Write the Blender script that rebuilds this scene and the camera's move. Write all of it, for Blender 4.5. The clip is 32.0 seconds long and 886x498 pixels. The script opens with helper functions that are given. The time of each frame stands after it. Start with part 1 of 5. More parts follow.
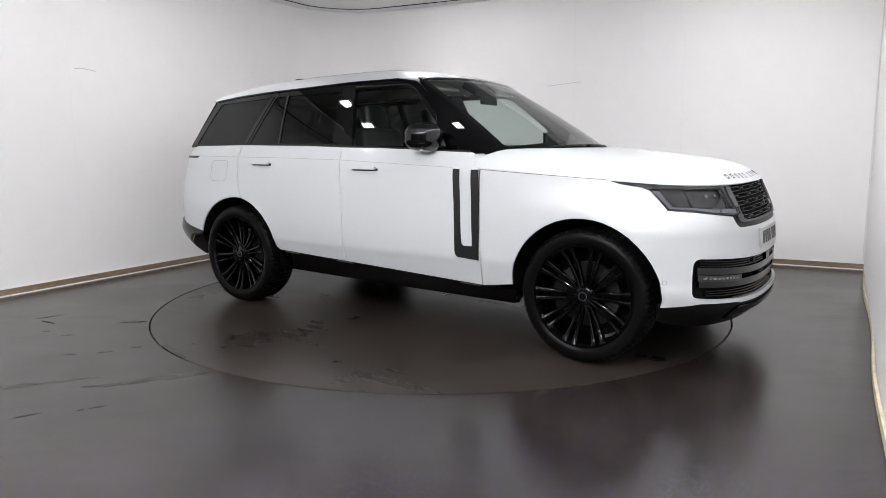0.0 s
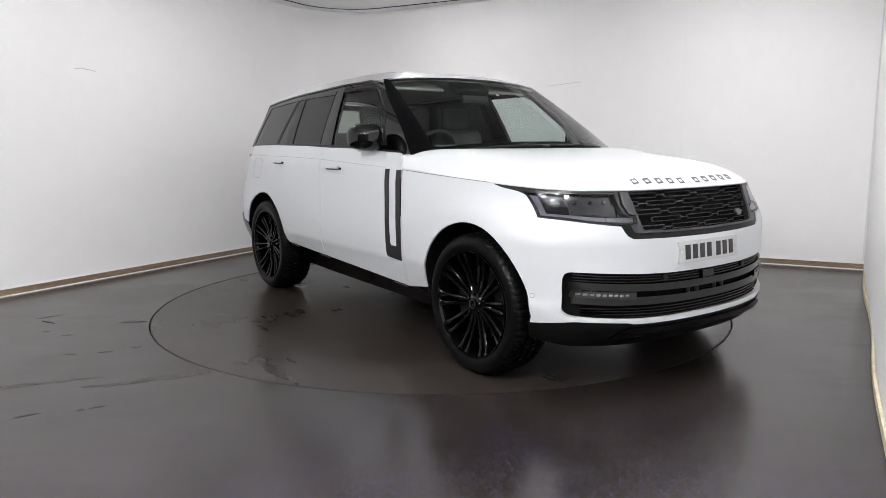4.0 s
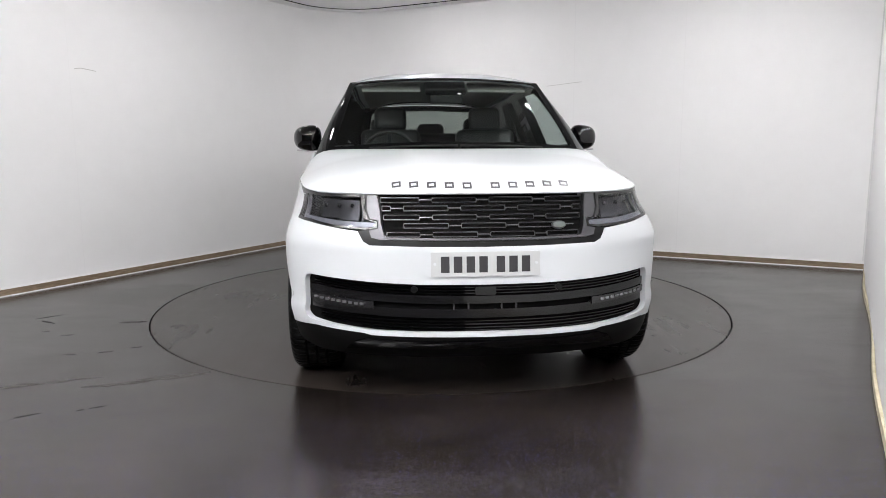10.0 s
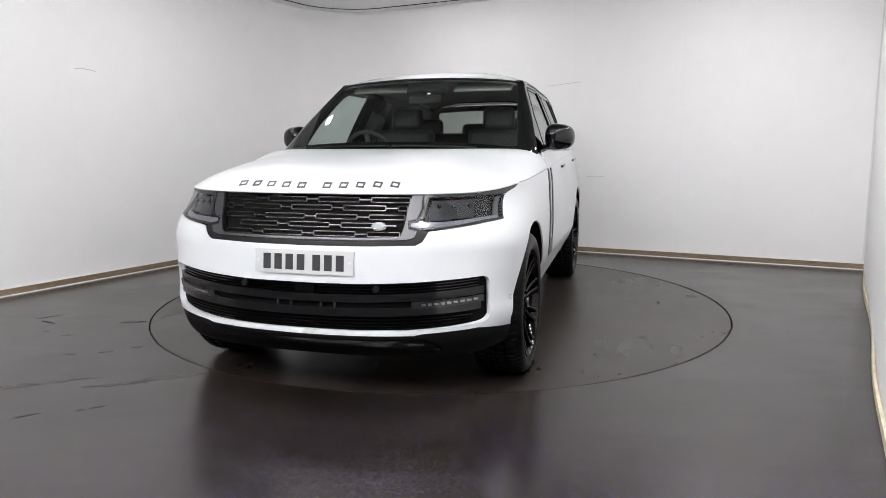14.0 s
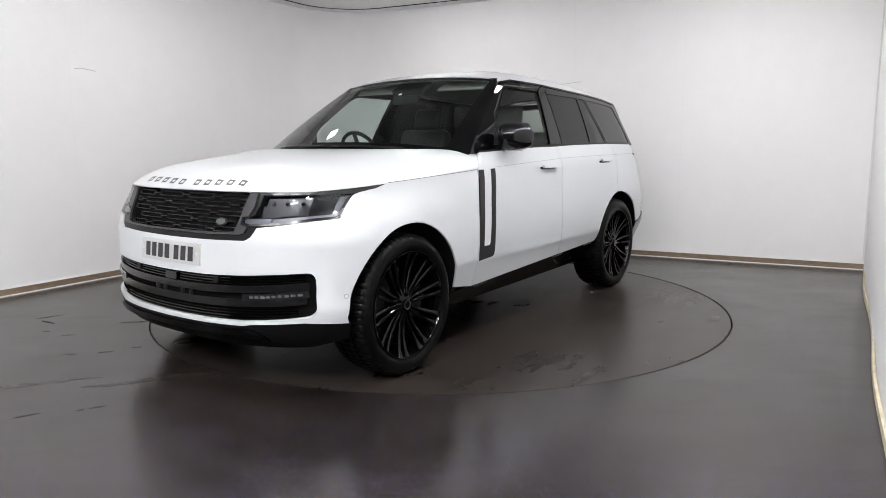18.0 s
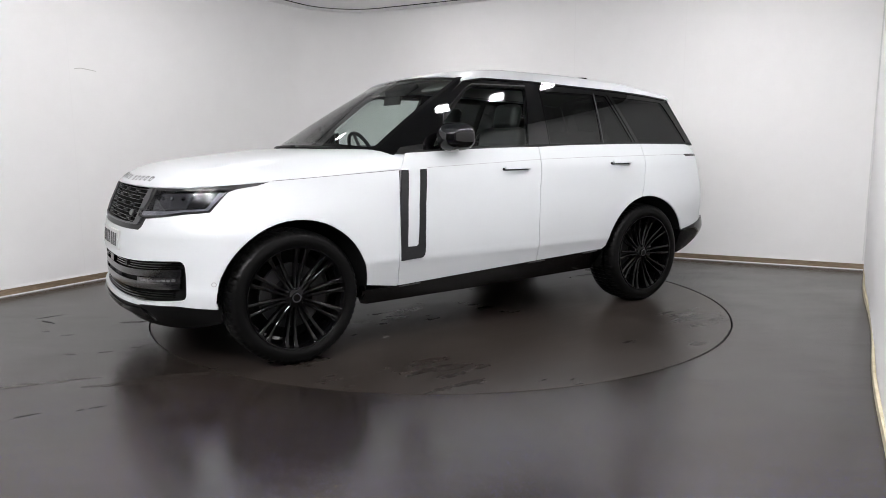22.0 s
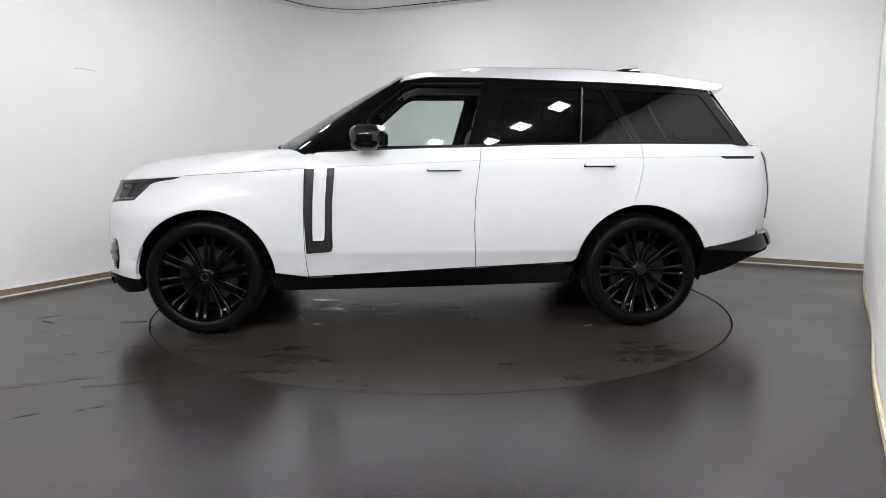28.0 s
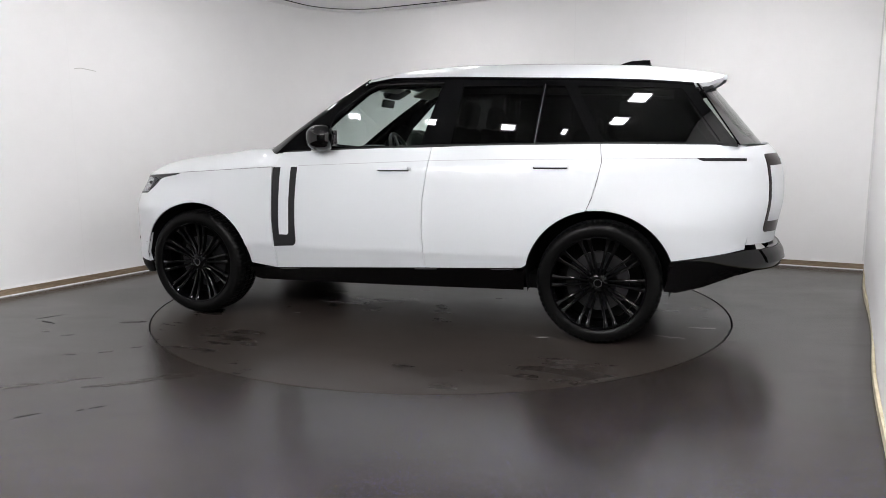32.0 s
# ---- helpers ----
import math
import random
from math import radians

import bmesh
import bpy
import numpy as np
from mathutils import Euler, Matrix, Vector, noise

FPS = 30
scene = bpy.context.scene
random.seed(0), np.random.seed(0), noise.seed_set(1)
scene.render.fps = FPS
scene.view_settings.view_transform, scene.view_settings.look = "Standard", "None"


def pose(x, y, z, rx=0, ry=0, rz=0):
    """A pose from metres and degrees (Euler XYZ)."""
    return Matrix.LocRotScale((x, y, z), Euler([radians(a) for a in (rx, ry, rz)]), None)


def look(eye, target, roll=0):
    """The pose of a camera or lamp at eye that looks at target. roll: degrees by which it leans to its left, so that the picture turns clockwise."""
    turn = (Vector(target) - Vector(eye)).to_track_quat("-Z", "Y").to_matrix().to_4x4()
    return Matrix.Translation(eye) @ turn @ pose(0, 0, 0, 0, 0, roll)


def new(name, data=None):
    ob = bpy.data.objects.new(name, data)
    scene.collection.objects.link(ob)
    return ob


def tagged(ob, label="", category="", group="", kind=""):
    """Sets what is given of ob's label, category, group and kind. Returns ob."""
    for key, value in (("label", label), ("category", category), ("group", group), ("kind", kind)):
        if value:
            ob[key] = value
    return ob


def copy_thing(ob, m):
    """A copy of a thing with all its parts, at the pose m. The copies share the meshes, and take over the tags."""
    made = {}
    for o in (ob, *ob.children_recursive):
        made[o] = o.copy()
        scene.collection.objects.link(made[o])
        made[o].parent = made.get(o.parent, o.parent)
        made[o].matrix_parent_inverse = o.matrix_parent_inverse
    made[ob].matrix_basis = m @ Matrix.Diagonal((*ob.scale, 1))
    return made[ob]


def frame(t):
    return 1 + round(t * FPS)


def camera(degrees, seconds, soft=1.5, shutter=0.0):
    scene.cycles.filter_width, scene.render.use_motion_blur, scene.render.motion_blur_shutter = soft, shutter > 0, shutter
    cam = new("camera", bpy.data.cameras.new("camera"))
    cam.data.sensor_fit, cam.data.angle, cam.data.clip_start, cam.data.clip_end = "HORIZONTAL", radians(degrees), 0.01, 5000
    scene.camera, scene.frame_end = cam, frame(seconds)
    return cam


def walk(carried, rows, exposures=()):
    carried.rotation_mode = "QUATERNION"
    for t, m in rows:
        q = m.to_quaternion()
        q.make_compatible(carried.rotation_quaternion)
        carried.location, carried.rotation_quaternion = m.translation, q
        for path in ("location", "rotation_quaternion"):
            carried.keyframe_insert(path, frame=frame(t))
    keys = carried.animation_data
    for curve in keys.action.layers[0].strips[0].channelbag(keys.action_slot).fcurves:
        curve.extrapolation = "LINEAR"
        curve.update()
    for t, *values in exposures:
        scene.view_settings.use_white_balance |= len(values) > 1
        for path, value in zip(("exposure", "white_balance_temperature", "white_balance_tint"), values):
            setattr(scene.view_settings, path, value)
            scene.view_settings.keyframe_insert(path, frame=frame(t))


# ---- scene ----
cam = camera(64.565, 32.0, soft=0.9)
EYE = Vector((0.0, -5.7068, 1.2765))
VIEW = look(EYE, EYE + Vector((0.003301, 0.989067, -0.147428)), -0.215)
walk(cam, [(0.0, VIEW), (32.0, VIEW)], exposures=[(0.0, 0.0), (32.0, 0.0)])

# ---- world and light ----
world = bpy.data.worlds.new("world")
scene.world = world
world.use_nodes = True
world.node_tree.nodes["Background"].inputs[0].default_value = (0.8, 0.85, 0.9, 1)
world.node_tree.nodes["Background"].inputs[1].default_value = 0.02
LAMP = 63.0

# turntable: the car's nose heading in radians, and its turn per second
HEAD0, SPIN = -0.5947, -0.0893
PIVOT = (-1.641, -0.0076)     # the turntable's axis in the car's own space
RING = 2.237


# ---- materials ----
def material(name, base, rough=0.5, metal=0.0, coat=0.0, spec=0.5):
    m = bpy.data.materials.new(name)
    m.use_nodes = True
    b = m.node_tree.nodes["Principled BSDF"]
    b.inputs["Base Color"].default_value = (*base, 1)
    b.inputs["Roughness"].default_value = rough
    b.inputs["Metallic"].default_value = metal
    b.inputs["Coat Weight"].default_value = coat
    b.inputs["Coat Roughness"].default_value = 0.03
    b.inputs["Specular IOR Level"].default_value = spec
    return m


def nodes_of(m):
    nt = m.node_tree
    return nt, nt.nodes["Principled BSDF"]


def add(nt, kind, **values):
    n = nt.nodes.new(kind)
    for k, v in values.items():
        key = int(k[1:]) if k[0] == "i" and k[1:].isdigit() else k.replace("_", " ")
        n.inputs[key].default_value = v
    return n


def grain(m, scale, low, high, bump=0.0, rough=None, detail=6.0, stretch=(1, 1, 1)):
    """Two scales of noise over the base colour, with relief."""
    nt, b = nodes_of(m)
    co = add(nt, "ShaderNodeTexCoord")
    mp = add(nt, "ShaderNodeMapping")
    mp.inputs["Scale"].default_value = stretch
    nt.links.new(co.outputs["Object"], mp.inputs["Vector"])
    n1 = add(nt, "ShaderNodeTexNoise", Scale=scale, Detail=detail, Roughness=0.62)
    n2 = add(nt, "ShaderNodeTexNoise", Scale=scale * 0.09, Detail=3.0)
    nt.links.new(mp.outputs[0], n1.inputs["Vector"])
    nt.links.new(mp.outputs[0], n2.inputs["Vector"])
    mix = add(nt, "ShaderNodeMath")
    mix.operation = "ADD"
    nt.links.new(n1.outputs[0], mix.inputs[0])
    nt.links.new(n2.outputs[0], mix.inputs[1])
    ramp = add(nt, "ShaderNodeValToRGB")
    ramp.color_ramp.elements[0].position, ramp.color_ramp.elements[1].position = 0.35, 0.66
    half = add(nt, "ShaderNodeMath", i1=0.5)
    half.operation = "MULTIPLY"
    nt.links.new(mix.outputs[0], half.inputs[0])
    ramp.color_ramp.elements[0].color, ramp.color_ramp.elements[1].color = (*low, 1), (*high, 1)
    nt.links.new(half.outputs[0], ramp.inputs[0])
    nt.links.new(ramp.outputs[0], b.inputs["Base Color"])
    if bump:
        bp = add(nt, "ShaderNodeBump", Strength=bump, Distance=0.004)
        nt.links.new(n1.outputs[0], bp.inputs["Height"])
        nt.links.new(bp.outputs[0], b.inputs["Normal"])
    if rough:
        mr = add(nt, "ShaderNodeMapRange", i1=0.35, i2=0.65, i3=rough[0], i4=rough[1])
        nt.links.new(half.outputs[0], mr.inputs[0])
        nt.links.new(mr.outputs[0], b.inputs["Roughness"])
    return m


def glass(name, tint, gloss=0.02, facing=0.036):
    """Thin pane: tinted see-through sheet with a mirror's sheen by its Fresnel."""
    m = bpy.data.materials.new(name)
    m.use_nodes = True
    nt = m.node_tree
    nt.nodes.remove(nt.nodes["Principled BSDF"])
    tr = add(nt, "ShaderNodeBsdfTransparent", Color=(*tint, 1))
    gl = add(nt, "ShaderNodeBsdfGlossy", Roughness=gloss)
    lw = add(nt, "ShaderNodeLayerWeight", Blend=0.5)
    pw = add(nt, "ShaderNodeMath", i1=5.0)
    pw.operation = "POWER"
    fr = add(nt, "ShaderNodeMath", i1=0.93, i2=facing)
    fr.operation = "MULTIPLY_ADD"
    mx = add(nt, "ShaderNodeMixShader")
    nt.links.new(lw.outputs["Facing"], pw.inputs[0])
    nt.links.new(pw.outputs[0], fr.inputs[0])
    nt.links.new(fr.outputs[0], mx.inputs[0])
    nt.links.new(tr.outputs[0], mx.inputs[1])
    nt.links.new(gl.outputs[0], mx.inputs[2])
    nt.links.new(mx.outputs[0], nt.nodes["Material Output"].inputs[0])
    return m


def glow(name, colour, strength):
    m = bpy.data.materials.new(name)
    m.use_nodes = True
    b = m.node_tree.nodes["Principled BSDF"]
    b.inputs["Base Color"].default_value = (*colour, 1)
    b.inputs["Emission Color"].default_value = (*colour, 1)
    b.inputs["Emission Strength"].default_value = strength
    return m


M_WALL = grain(material("painted_wall", (0.8, 0.8, 0.79), 0.6), 5.0, (0.850, 0.846, 0.846), (0.878, 0.875, 0.875), 0.03)
M_UNSEEN = grain(material("dark_unseen_wall", (0.05, 0.05, 0.05), 0.9), 6.0, (0.035, 0.035, 0.036), (0.06, 0.06, 0.06), 0.1)
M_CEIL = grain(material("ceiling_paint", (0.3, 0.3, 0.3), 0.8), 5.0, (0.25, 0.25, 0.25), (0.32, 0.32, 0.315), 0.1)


def floor_resin(name, flakes):
    """Dark resin: cloudy stains, fine grain, drawn-out scuffs, and (on the fixed floor) coloured flakes."""
    m = material(name, (0.05, 0.05, 0.05), 0.3)
    nt, b = nodes_of(m)
    co = add(nt, "ShaderNodeTexCoord")
    big = add(nt, "ShaderNodeTexNoise", Scale=0.9, Detail=3.0, Roughness=0.5)
    cloud = add(nt, "ShaderNodeTexNoise", Scale=2.6, Detail=5.0, Roughness=0.52, Distortion=0.25)
    fine = add(nt, "ShaderNodeTexNoise", Scale=55.0, Detail=4.0, Roughness=0.7)
    mp = add(nt, "ShaderNodeMapping")
    mp.inputs["Scale"].default_value = (0.8, 4.5, 1.0)
    mp.inputs["Rotation"].default_value = (0, 0, 0.12)
    scuff = add(nt, "ShaderNodeTexNoise", Scale=2.4, Detail=6.0, Roughness=0.55)
    for n in (big, cloud, fine, mp):
        nt.links.new(co.outputs["Object"], n.inputs["Vector"])
    nt.links.new(mp.outputs[0], scuff.inputs["Vector"])

    def sum_up(first, *more):
        out = first
        for node, share in more:
            a = add(nt, "ShaderNodeMath", i1=share)
            a.operation = "MULTIPLY_ADD"
            nt.links.new(node.outputs[0], a.inputs[0])
            nt.links.new(out.outputs[0], a.inputs[2])
            out = a
        return out

    stain = sum_up(big, (scuff, 0.45), (cloud, 0.45), (fine, 0.10))
    ramp = add(nt, "ShaderNodeValToRGB")
    e = ramp.color_ramp.elements
    e[0].position, e[1].position = 0.36, 0.66
    e[0].color, e[1].color = ((0.0085, 0.0067, 0.0059, 1), (0.028, 0.0221, 0.0193, 1)) if flakes else ((0.0135, 0.0108, 0.0094, 1), (0.039, 0.0316, 0.0275, 1))
    scaled = add(nt, "ShaderNodeMath", i1=0.5)
    scaled.operation = "MULTIPLY"
    nt.links.new(stain.outputs[0], scaled.inputs[0])
    nt.links.new(scaled.outputs[0], ramp.inputs[0])
    colour = ramp.outputs[0]
    if flakes:
        # the flaked coat covers the floor's front part alone, thinning out towards its edge
        sx = add(nt, "ShaderNodeSeparateXYZ")
        nt.links.new(co.outputs["Object"], sx.inputs[0])
        wob = add(nt, "ShaderNodeMath", i1=-1.1)
        wob.operation = "MULTIPLY_ADD"
        nt.links.new(big.outputs[0], wob.inputs[0])
        nt.links.new(sx.outputs[1], wob.inputs[2])
        coat = add(nt, "ShaderNodeMapRange", i1=-2.45, i2=-3.7, i3=0.0, i4=0.14)
        nt.links.new(wob.outputs[0], coat.inputs[0])
        clump = add(nt, "ShaderNodeMapRange", i1=0.35, i2=0.65, i3=0.45, i4=1.25)
        nt.links.new(cloud.outputs[0], clump.inputs[0])
        dense = add(nt, "ShaderNodeMath")
        dense.operation = "MULTIPLY"
        nt.links.new(coat.outputs[0], dense.inputs[0])
        nt.links.new(clump.outputs[0], dense.inputs[1])
        for scale, size, hue in ((145.0, 0.30, (0.10, 0.10, 0.34)), (122.0, 0.23, (0.15, 0.15, 0.17)), (160.0, 0.32, (0.10, 0.085, 0.21)), (105.0, 0.22, (0.18, 0.14, 0.085))):
            vo = add(nt, "ShaderNodeTexVoronoi", Scale=scale)
            nt.links.new(co.outputs["Object"], vo.inputs["Vector"])
            near = add(nt, "ShaderNodeMath", i1=size)
            near.operation = "LESS_THAN"
            nt.links.new(vo.outputs["Distance"], near.inputs[0])
            sp = add(nt, "ShaderNodeSeparateColor")
            nt.links.new(vo.outputs["Color"], sp.inputs[0])
            pick = add(nt, "ShaderNodeMath")
            pick.operation = "LESS_THAN"
            nt.links.new(sp.outputs[0], pick.inputs[0])
            nt.links.new(dense.outputs[0], pick.inputs[1])
            both = add(nt, "ShaderNodeMath")
            both.operation = "MULTIPLY"
            nt.links.new(near.outputs[0], both.inputs[0])
            nt.links.new(pick.outputs[0], both.inputs[1])
            mx = add(nt, "ShaderNodeMix")
            mx.data_type = "RGBA"
            mx.inputs[7].default_value = (*hue, 1)
            nt.links.new(both.outputs[0], mx.inputs[0])
            nt.links.new(colour, mx.inputs[6])
            colour = mx.outputs[2]
    nt.links.new(colour, b.inputs["Base Color"])
    sheen = add(nt, "ShaderNodeMapRange", i1=0.34, i2=0.66, i3=0.52 if flakes else 0.40, i4=0.40 if flakes else 0.31)
    nt.links.new(scaled.outputs[0], sheen.inputs[0])
    nt.links.new(sheen.outputs[0], b.inputs["Specular IOR Level"])
    mr = add(nt, "ShaderNodeMapRange", i1=0.34, i2=0.66, i3=0.17 if flakes else 0.25, i4=0.28 if flakes else 0.34)
    nt.links.new(scaled.outputs[0], mr.inputs[0])
    nt.links.new(mr.outputs[0], b.inputs["Roughness"])
    bp = add(nt, "ShaderNodeBump", Strength=0.10, Distance=0.003)
    nt.links.new(fine.outputs[0], bp.inputs["Height"])
    nt.links.new(bp.outputs[0], b.inputs["Normal"])
    return m


M_FLOOR = floor_resin("floor_resin", True)
M_DISC = floor_resin("turntable_resin", False)
M_GAP = material("dark_gap", (0.01, 0.01, 0.01), 0.8)
M_SKIRT = grain(material("skirting_wood", (0.3, 0.22, 0.14), 0.6), 14.0, (0.13, 0.09, 0.055), (0.34, 0.26, 0.18), 0.2, stretch=(1, 1, 5))
M_TAPE = grain(material("cream_edging", (0.5, 0.45, 0.3), 0.55), 11.0, (0.30, 0.25, 0.14), (0.62, 0.57, 0.42), 0.2, stretch=(1, 1, 3))
M_WHITE = material("white_paint", (0.550, 0.570, 0.588), 0.35, 0.0, 0.35)
M_BLACK = material("gloss_black", (0.0010, 0.0010, 0.0012), 0.02, 0.0, 0.0, 0.42)
M_SATIN = material("satin_black", (0.006, 0.006, 0.0064), 0.4, 0.0, 0.0, 0.2)
M_DARK = material("liner_black", (0.004, 0.004, 0.004), 0.9, 0.0, 0.0, 0.1)
M_TYRE = grain(material("tyre_rubber", (0.015, 0.015, 0.015), 0.33, 0.0, 0.0, 0.09), 40.0, (0.0018, 0.0018, 0.0018), (0.0038, 0.0038, 0.0038), 0.1)
M_RIM = material("black_rim", (0.0012, 0.0012, 0.0014), 0.08, 0.0, 0.0, 0.25)
M_SILVER = material("satin_silver", (0.5, 0.5, 0.51), 0.28, 0.9)
M_GREY = material("dark_grey_metal", (0.075, 0.075, 0.08), 0.36, 0.7)
M_CLEAR = glass("clear_glass", (0.80, 0.87, 0.84))
M_SCREEN = glass("windscreen_glass", (0.70, 0.76, 0.735), facing=0.07)
M_TINT = glass("privacy_glass", (0.022, 0.0225, 0.0225))
M_LENS = glass("lamp_lens", (0.75, 0.76, 0.78))
M_FILL = glow("fill_led_light", (1.0, 0.985, 0.998), LAMP * 1.7)
M_SIDE = glow("side_led_light", (1.0, 0.985, 0.998), LAMP * 2.45)
M_SPOT = glow("bright_led_light", (1.0, 0.985, 0.998), LAMP * 1.58)


# ---- mesh helpers ----
def link(name, me, mat, parent=None, label=""):
    ob = new(name, me)
    if mat:
        me.materials.append(mat)
    if parent:
        ob.parent = parent
    if label:
        ob["label"] = label
    return ob


def part(name, bm, mat, parent=None, label="", smooth=True):
    me = bpy.data.meshes.new(name)
    bm.normal_update()
    bm.to_mesh(me)
    bm.free()
    if smooth:
        me.shade_smooth()
    return link(name, me, mat, parent, label)


def hard(ob, degrees=35):
    ob.data.set_sharp_from_angle(angle=radians(degrees))
    return ob


def pydata(name, verts, faces, mat, parent=None, label="", smooth=True):
    me = bpy.data.meshes.new(name)
    me.from_pydata([tuple(v) for v in verts], [], faces)
    me.update()
    if smooth:
        me.shade_smooth()
    return link(name, me, mat, parent, label)


def box(bm, size, m=Matrix(), bevel=0.0):
    r = bmesh.ops.create_cube(bm, size=1.0, matrix=m @ Matrix.Diagonal((*size, 1)))
    if bevel:
        es = {e for v in r["verts"] for e in v.link_edges}
        bmesh.ops.bevel(bm, geom=list(es), offset=bevel, segments=2, affect="EDGES", profile=0.6)
    return bm


def lathe(profile, segments=64, closed=False):
    """A turned shape about the y axis, from (radius, y) pairs."""
    verts, faces = [], []
    k = len(profile)
    for i in range(segments):
        a = 2 * math.pi * i / segments
        c, s = math.cos(a), math.sin(a)
        verts += [(r * c, y, r * s) for r, y in profile]
    for i in range(segments):
        j = (i + 1) % segments
        for q in range(k if closed else k - 1):
            w = (q + 1) % k
            faces.append((i * k + q, i * k + w, j * k + w, j * k + q))
    return verts, faces


def inside(x, y, poly):
    hit, n = False, len(poly)
    for i in range(n):
        (x1, y1), (x2, y2) = poly[i], poly[i - 1]
        if (y1 > y) != (y2 > y) and x < (x2 - x1) * (y - y1) / (y2 - y1) + x1:
            hit = not hit
    return hit


def resample(poly, step):
    out = []
    for i, a in enumerate(poly):
        b = poly[(i + 1) % len(poly)]
        n = max(1, math.ceil(math.hypot(b[0] - a[0], b[1] - a[1]) / step))
        out += [(a[0] + (b[0] - a[0]) * k / n, a[1] + (b[1] - a[1]) * k / n) for k in range(n)]
    return out


def rounded(poly, r, n=5):
    """Corners of a polygon rounded; r is one radius or one for each corner."""
    out = []
    for i, p in enumerate(poly):
        ri = r[i] if isinstance(r, (list, tuple)) else r
        a, b, c = Vector(poly[i - 1]), Vector(p), Vector(poly[(i + 1) % len(poly)])
        u, v = a - b, c - b
        d = min(ri, 0.45 * u.length, 0.45 * v.length)
        if d < 1e-4:
            out.append((b.x, b.y))
            continue
        p0, p1 = b + u.normalized() * d, b + v.normalized() * d
        for k in range(n + 1):
            t = k / n
            q = (1 - t) ** 2 * p0 + 2 * t * (1 - t) * b + t * t * p1
            out.append((q.x, q.y))
    return out


MIDDLE = Vector((-1.6, 0.0, 0.85))


def patch(name, outline, f, mat, parent=None, label="", holes=(), step=0.04, thick=0.012, lift=0.0, mid=MIDDLE):
    """A curved panel: the outline (and its holes) in two coordinates, laid on the surface f, with a rim of its own thickness."""
    from mathutils.geometry import delaunay_2d_cdt
    loops = [resample(outline, step)] + [resample(h, step) for h in holes]
    pts, edges = [], []
    for lp in loops:
        o = len(pts)
        pts += lp
        edges += [(o + i, o + (i + 1) % len(lp)) for i in range(len(lp))]
    us, vs = [p[0] for p in loops[0]], [p[1] for p in loops[0]]
    bx = np.array(pts)
    grid = []
    nu, nv = int((max(us) - min(us)) / step), int((max(vs) - min(vs)) / step)
    for i in range(1, nu + 1):
        for j in range(1, nv + 1):
            u, v = min(us) + (i - 0.25 - 0.5 * (j % 2)) * step, min(vs) + j * step
            if ((bx - (u, v)) ** 2).sum(1).min() > (0.55 * step) ** 2 and inside(u, v, loops[0]) and not any(inside(u, v, h) for h in loops[1:]):
                grid.append((u, v))
    co, _, tris, *_ = delaunay_2d_cdt([Vector(p) for p in pts + grid], edges, [], 0, 1e-6)
    keep = []
    for t in tris:
        cx, cy = sum(co[i].x for i in t) / 3, sum(co[i].y for i in t) / 3
        if inside(cx, cy, loops[0]) and not any(inside(cx, cy, h) for h in loops[1:]):
            keep.append(tuple(t))
    P, N, h = [], [], 2e-3
    for c in co:
        p = Vector(f(c.x, c.y))
        du = Vector(f(c.x + h, c.y)) - Vector(f(c.x - h, c.y))
        dv = Vector(f(c.x, c.y + h)) - Vector(f(c.x, c.y - h))
        n = du.cross(dv)
        n = n.normalized() if n.length > 1e-12 else (p - mid).normalized()
        P.append(p)
        N.append(n)
    sign = sum(N[i].dot((P[i] - mid).normalized()) for i in range(len(P)))
    if sign < 0:
        N = [-n for n in N]
    P = [p + n * lift for p, n in zip(P, N)]
    faces = []
    for t in keep:
        a, b, c = (P[i] for i in t)
        faces.append(t if (b - a).cross(c - a).dot(N[t[0]]) > 0 else t[::-1])
    count = {}
    for t in faces:
        for i in range(3):
            count[(t[i], t[(i + 1) % 3])] = 1
    rim = [e for e in count if (e[1], e[0]) not in count]
    verts, norms = list(P), list(N)
    for a, b in rim:
        o = len(verts)
        side = (P[b] - P[a]).cross(N[a]).normalized()
        verts += [P[a], P[b], P[b] - N[b] * thick, P[a] - N[a] * thick]
        norms += [side] * 4
        faces.append((o + 1, o, o + 3, o + 2))
    me = bpy.data.meshes.new(name)
    me.from_pydata([tuple(v) for v in verts], [], faces)
    me.update()
    me.shade_smooth()
    me.normals_split_custom_set_from_vertices([tuple(n) for n in norms])
    return link(name, me, mat, parent, label)


def mirrored(f):
    def g(u, v):
        p = f(u, v)
        return Vector((p[0], -p[1], p[2]))
    return g


def tube(points, r, segments=8, closed=False):
    """A round bar along points."""
    verts, faces = [], []
    pts = [Vector(p) for p in points]
    n = len(pts)
    for i, p in enumerate(pts):
        a = pts[i - 1] if i or closed else p
        b = pts[(i + 1) % n] if i < n - 1 or closed else p
        d = (b - a).normalized()
        u = d.cross(Vector((0, 0, 1)))
        u = (u if u.length > 0.05 else d.cross(Vector((0, 1, 0)))).normalized()
        w = d.cross(u)
        for k in range(segments):
            t = 2 * math.pi * k / segments
            verts.append(p + r * (math.cos(t) * u + math.sin(t) * w))
    for i in range(n if closed else n - 1):
        j = (i + 1) % n
        for k in range(segments):
            l = (k + 1) % segments
            faces.append((i * segments + k, i * segments + l, j * segments + l, j * segments + k))
    if not closed:
        faces += [tuple(range(segments))[::-1], tuple(range((n - 1) * segments, n * segments))]
    return verts, faces


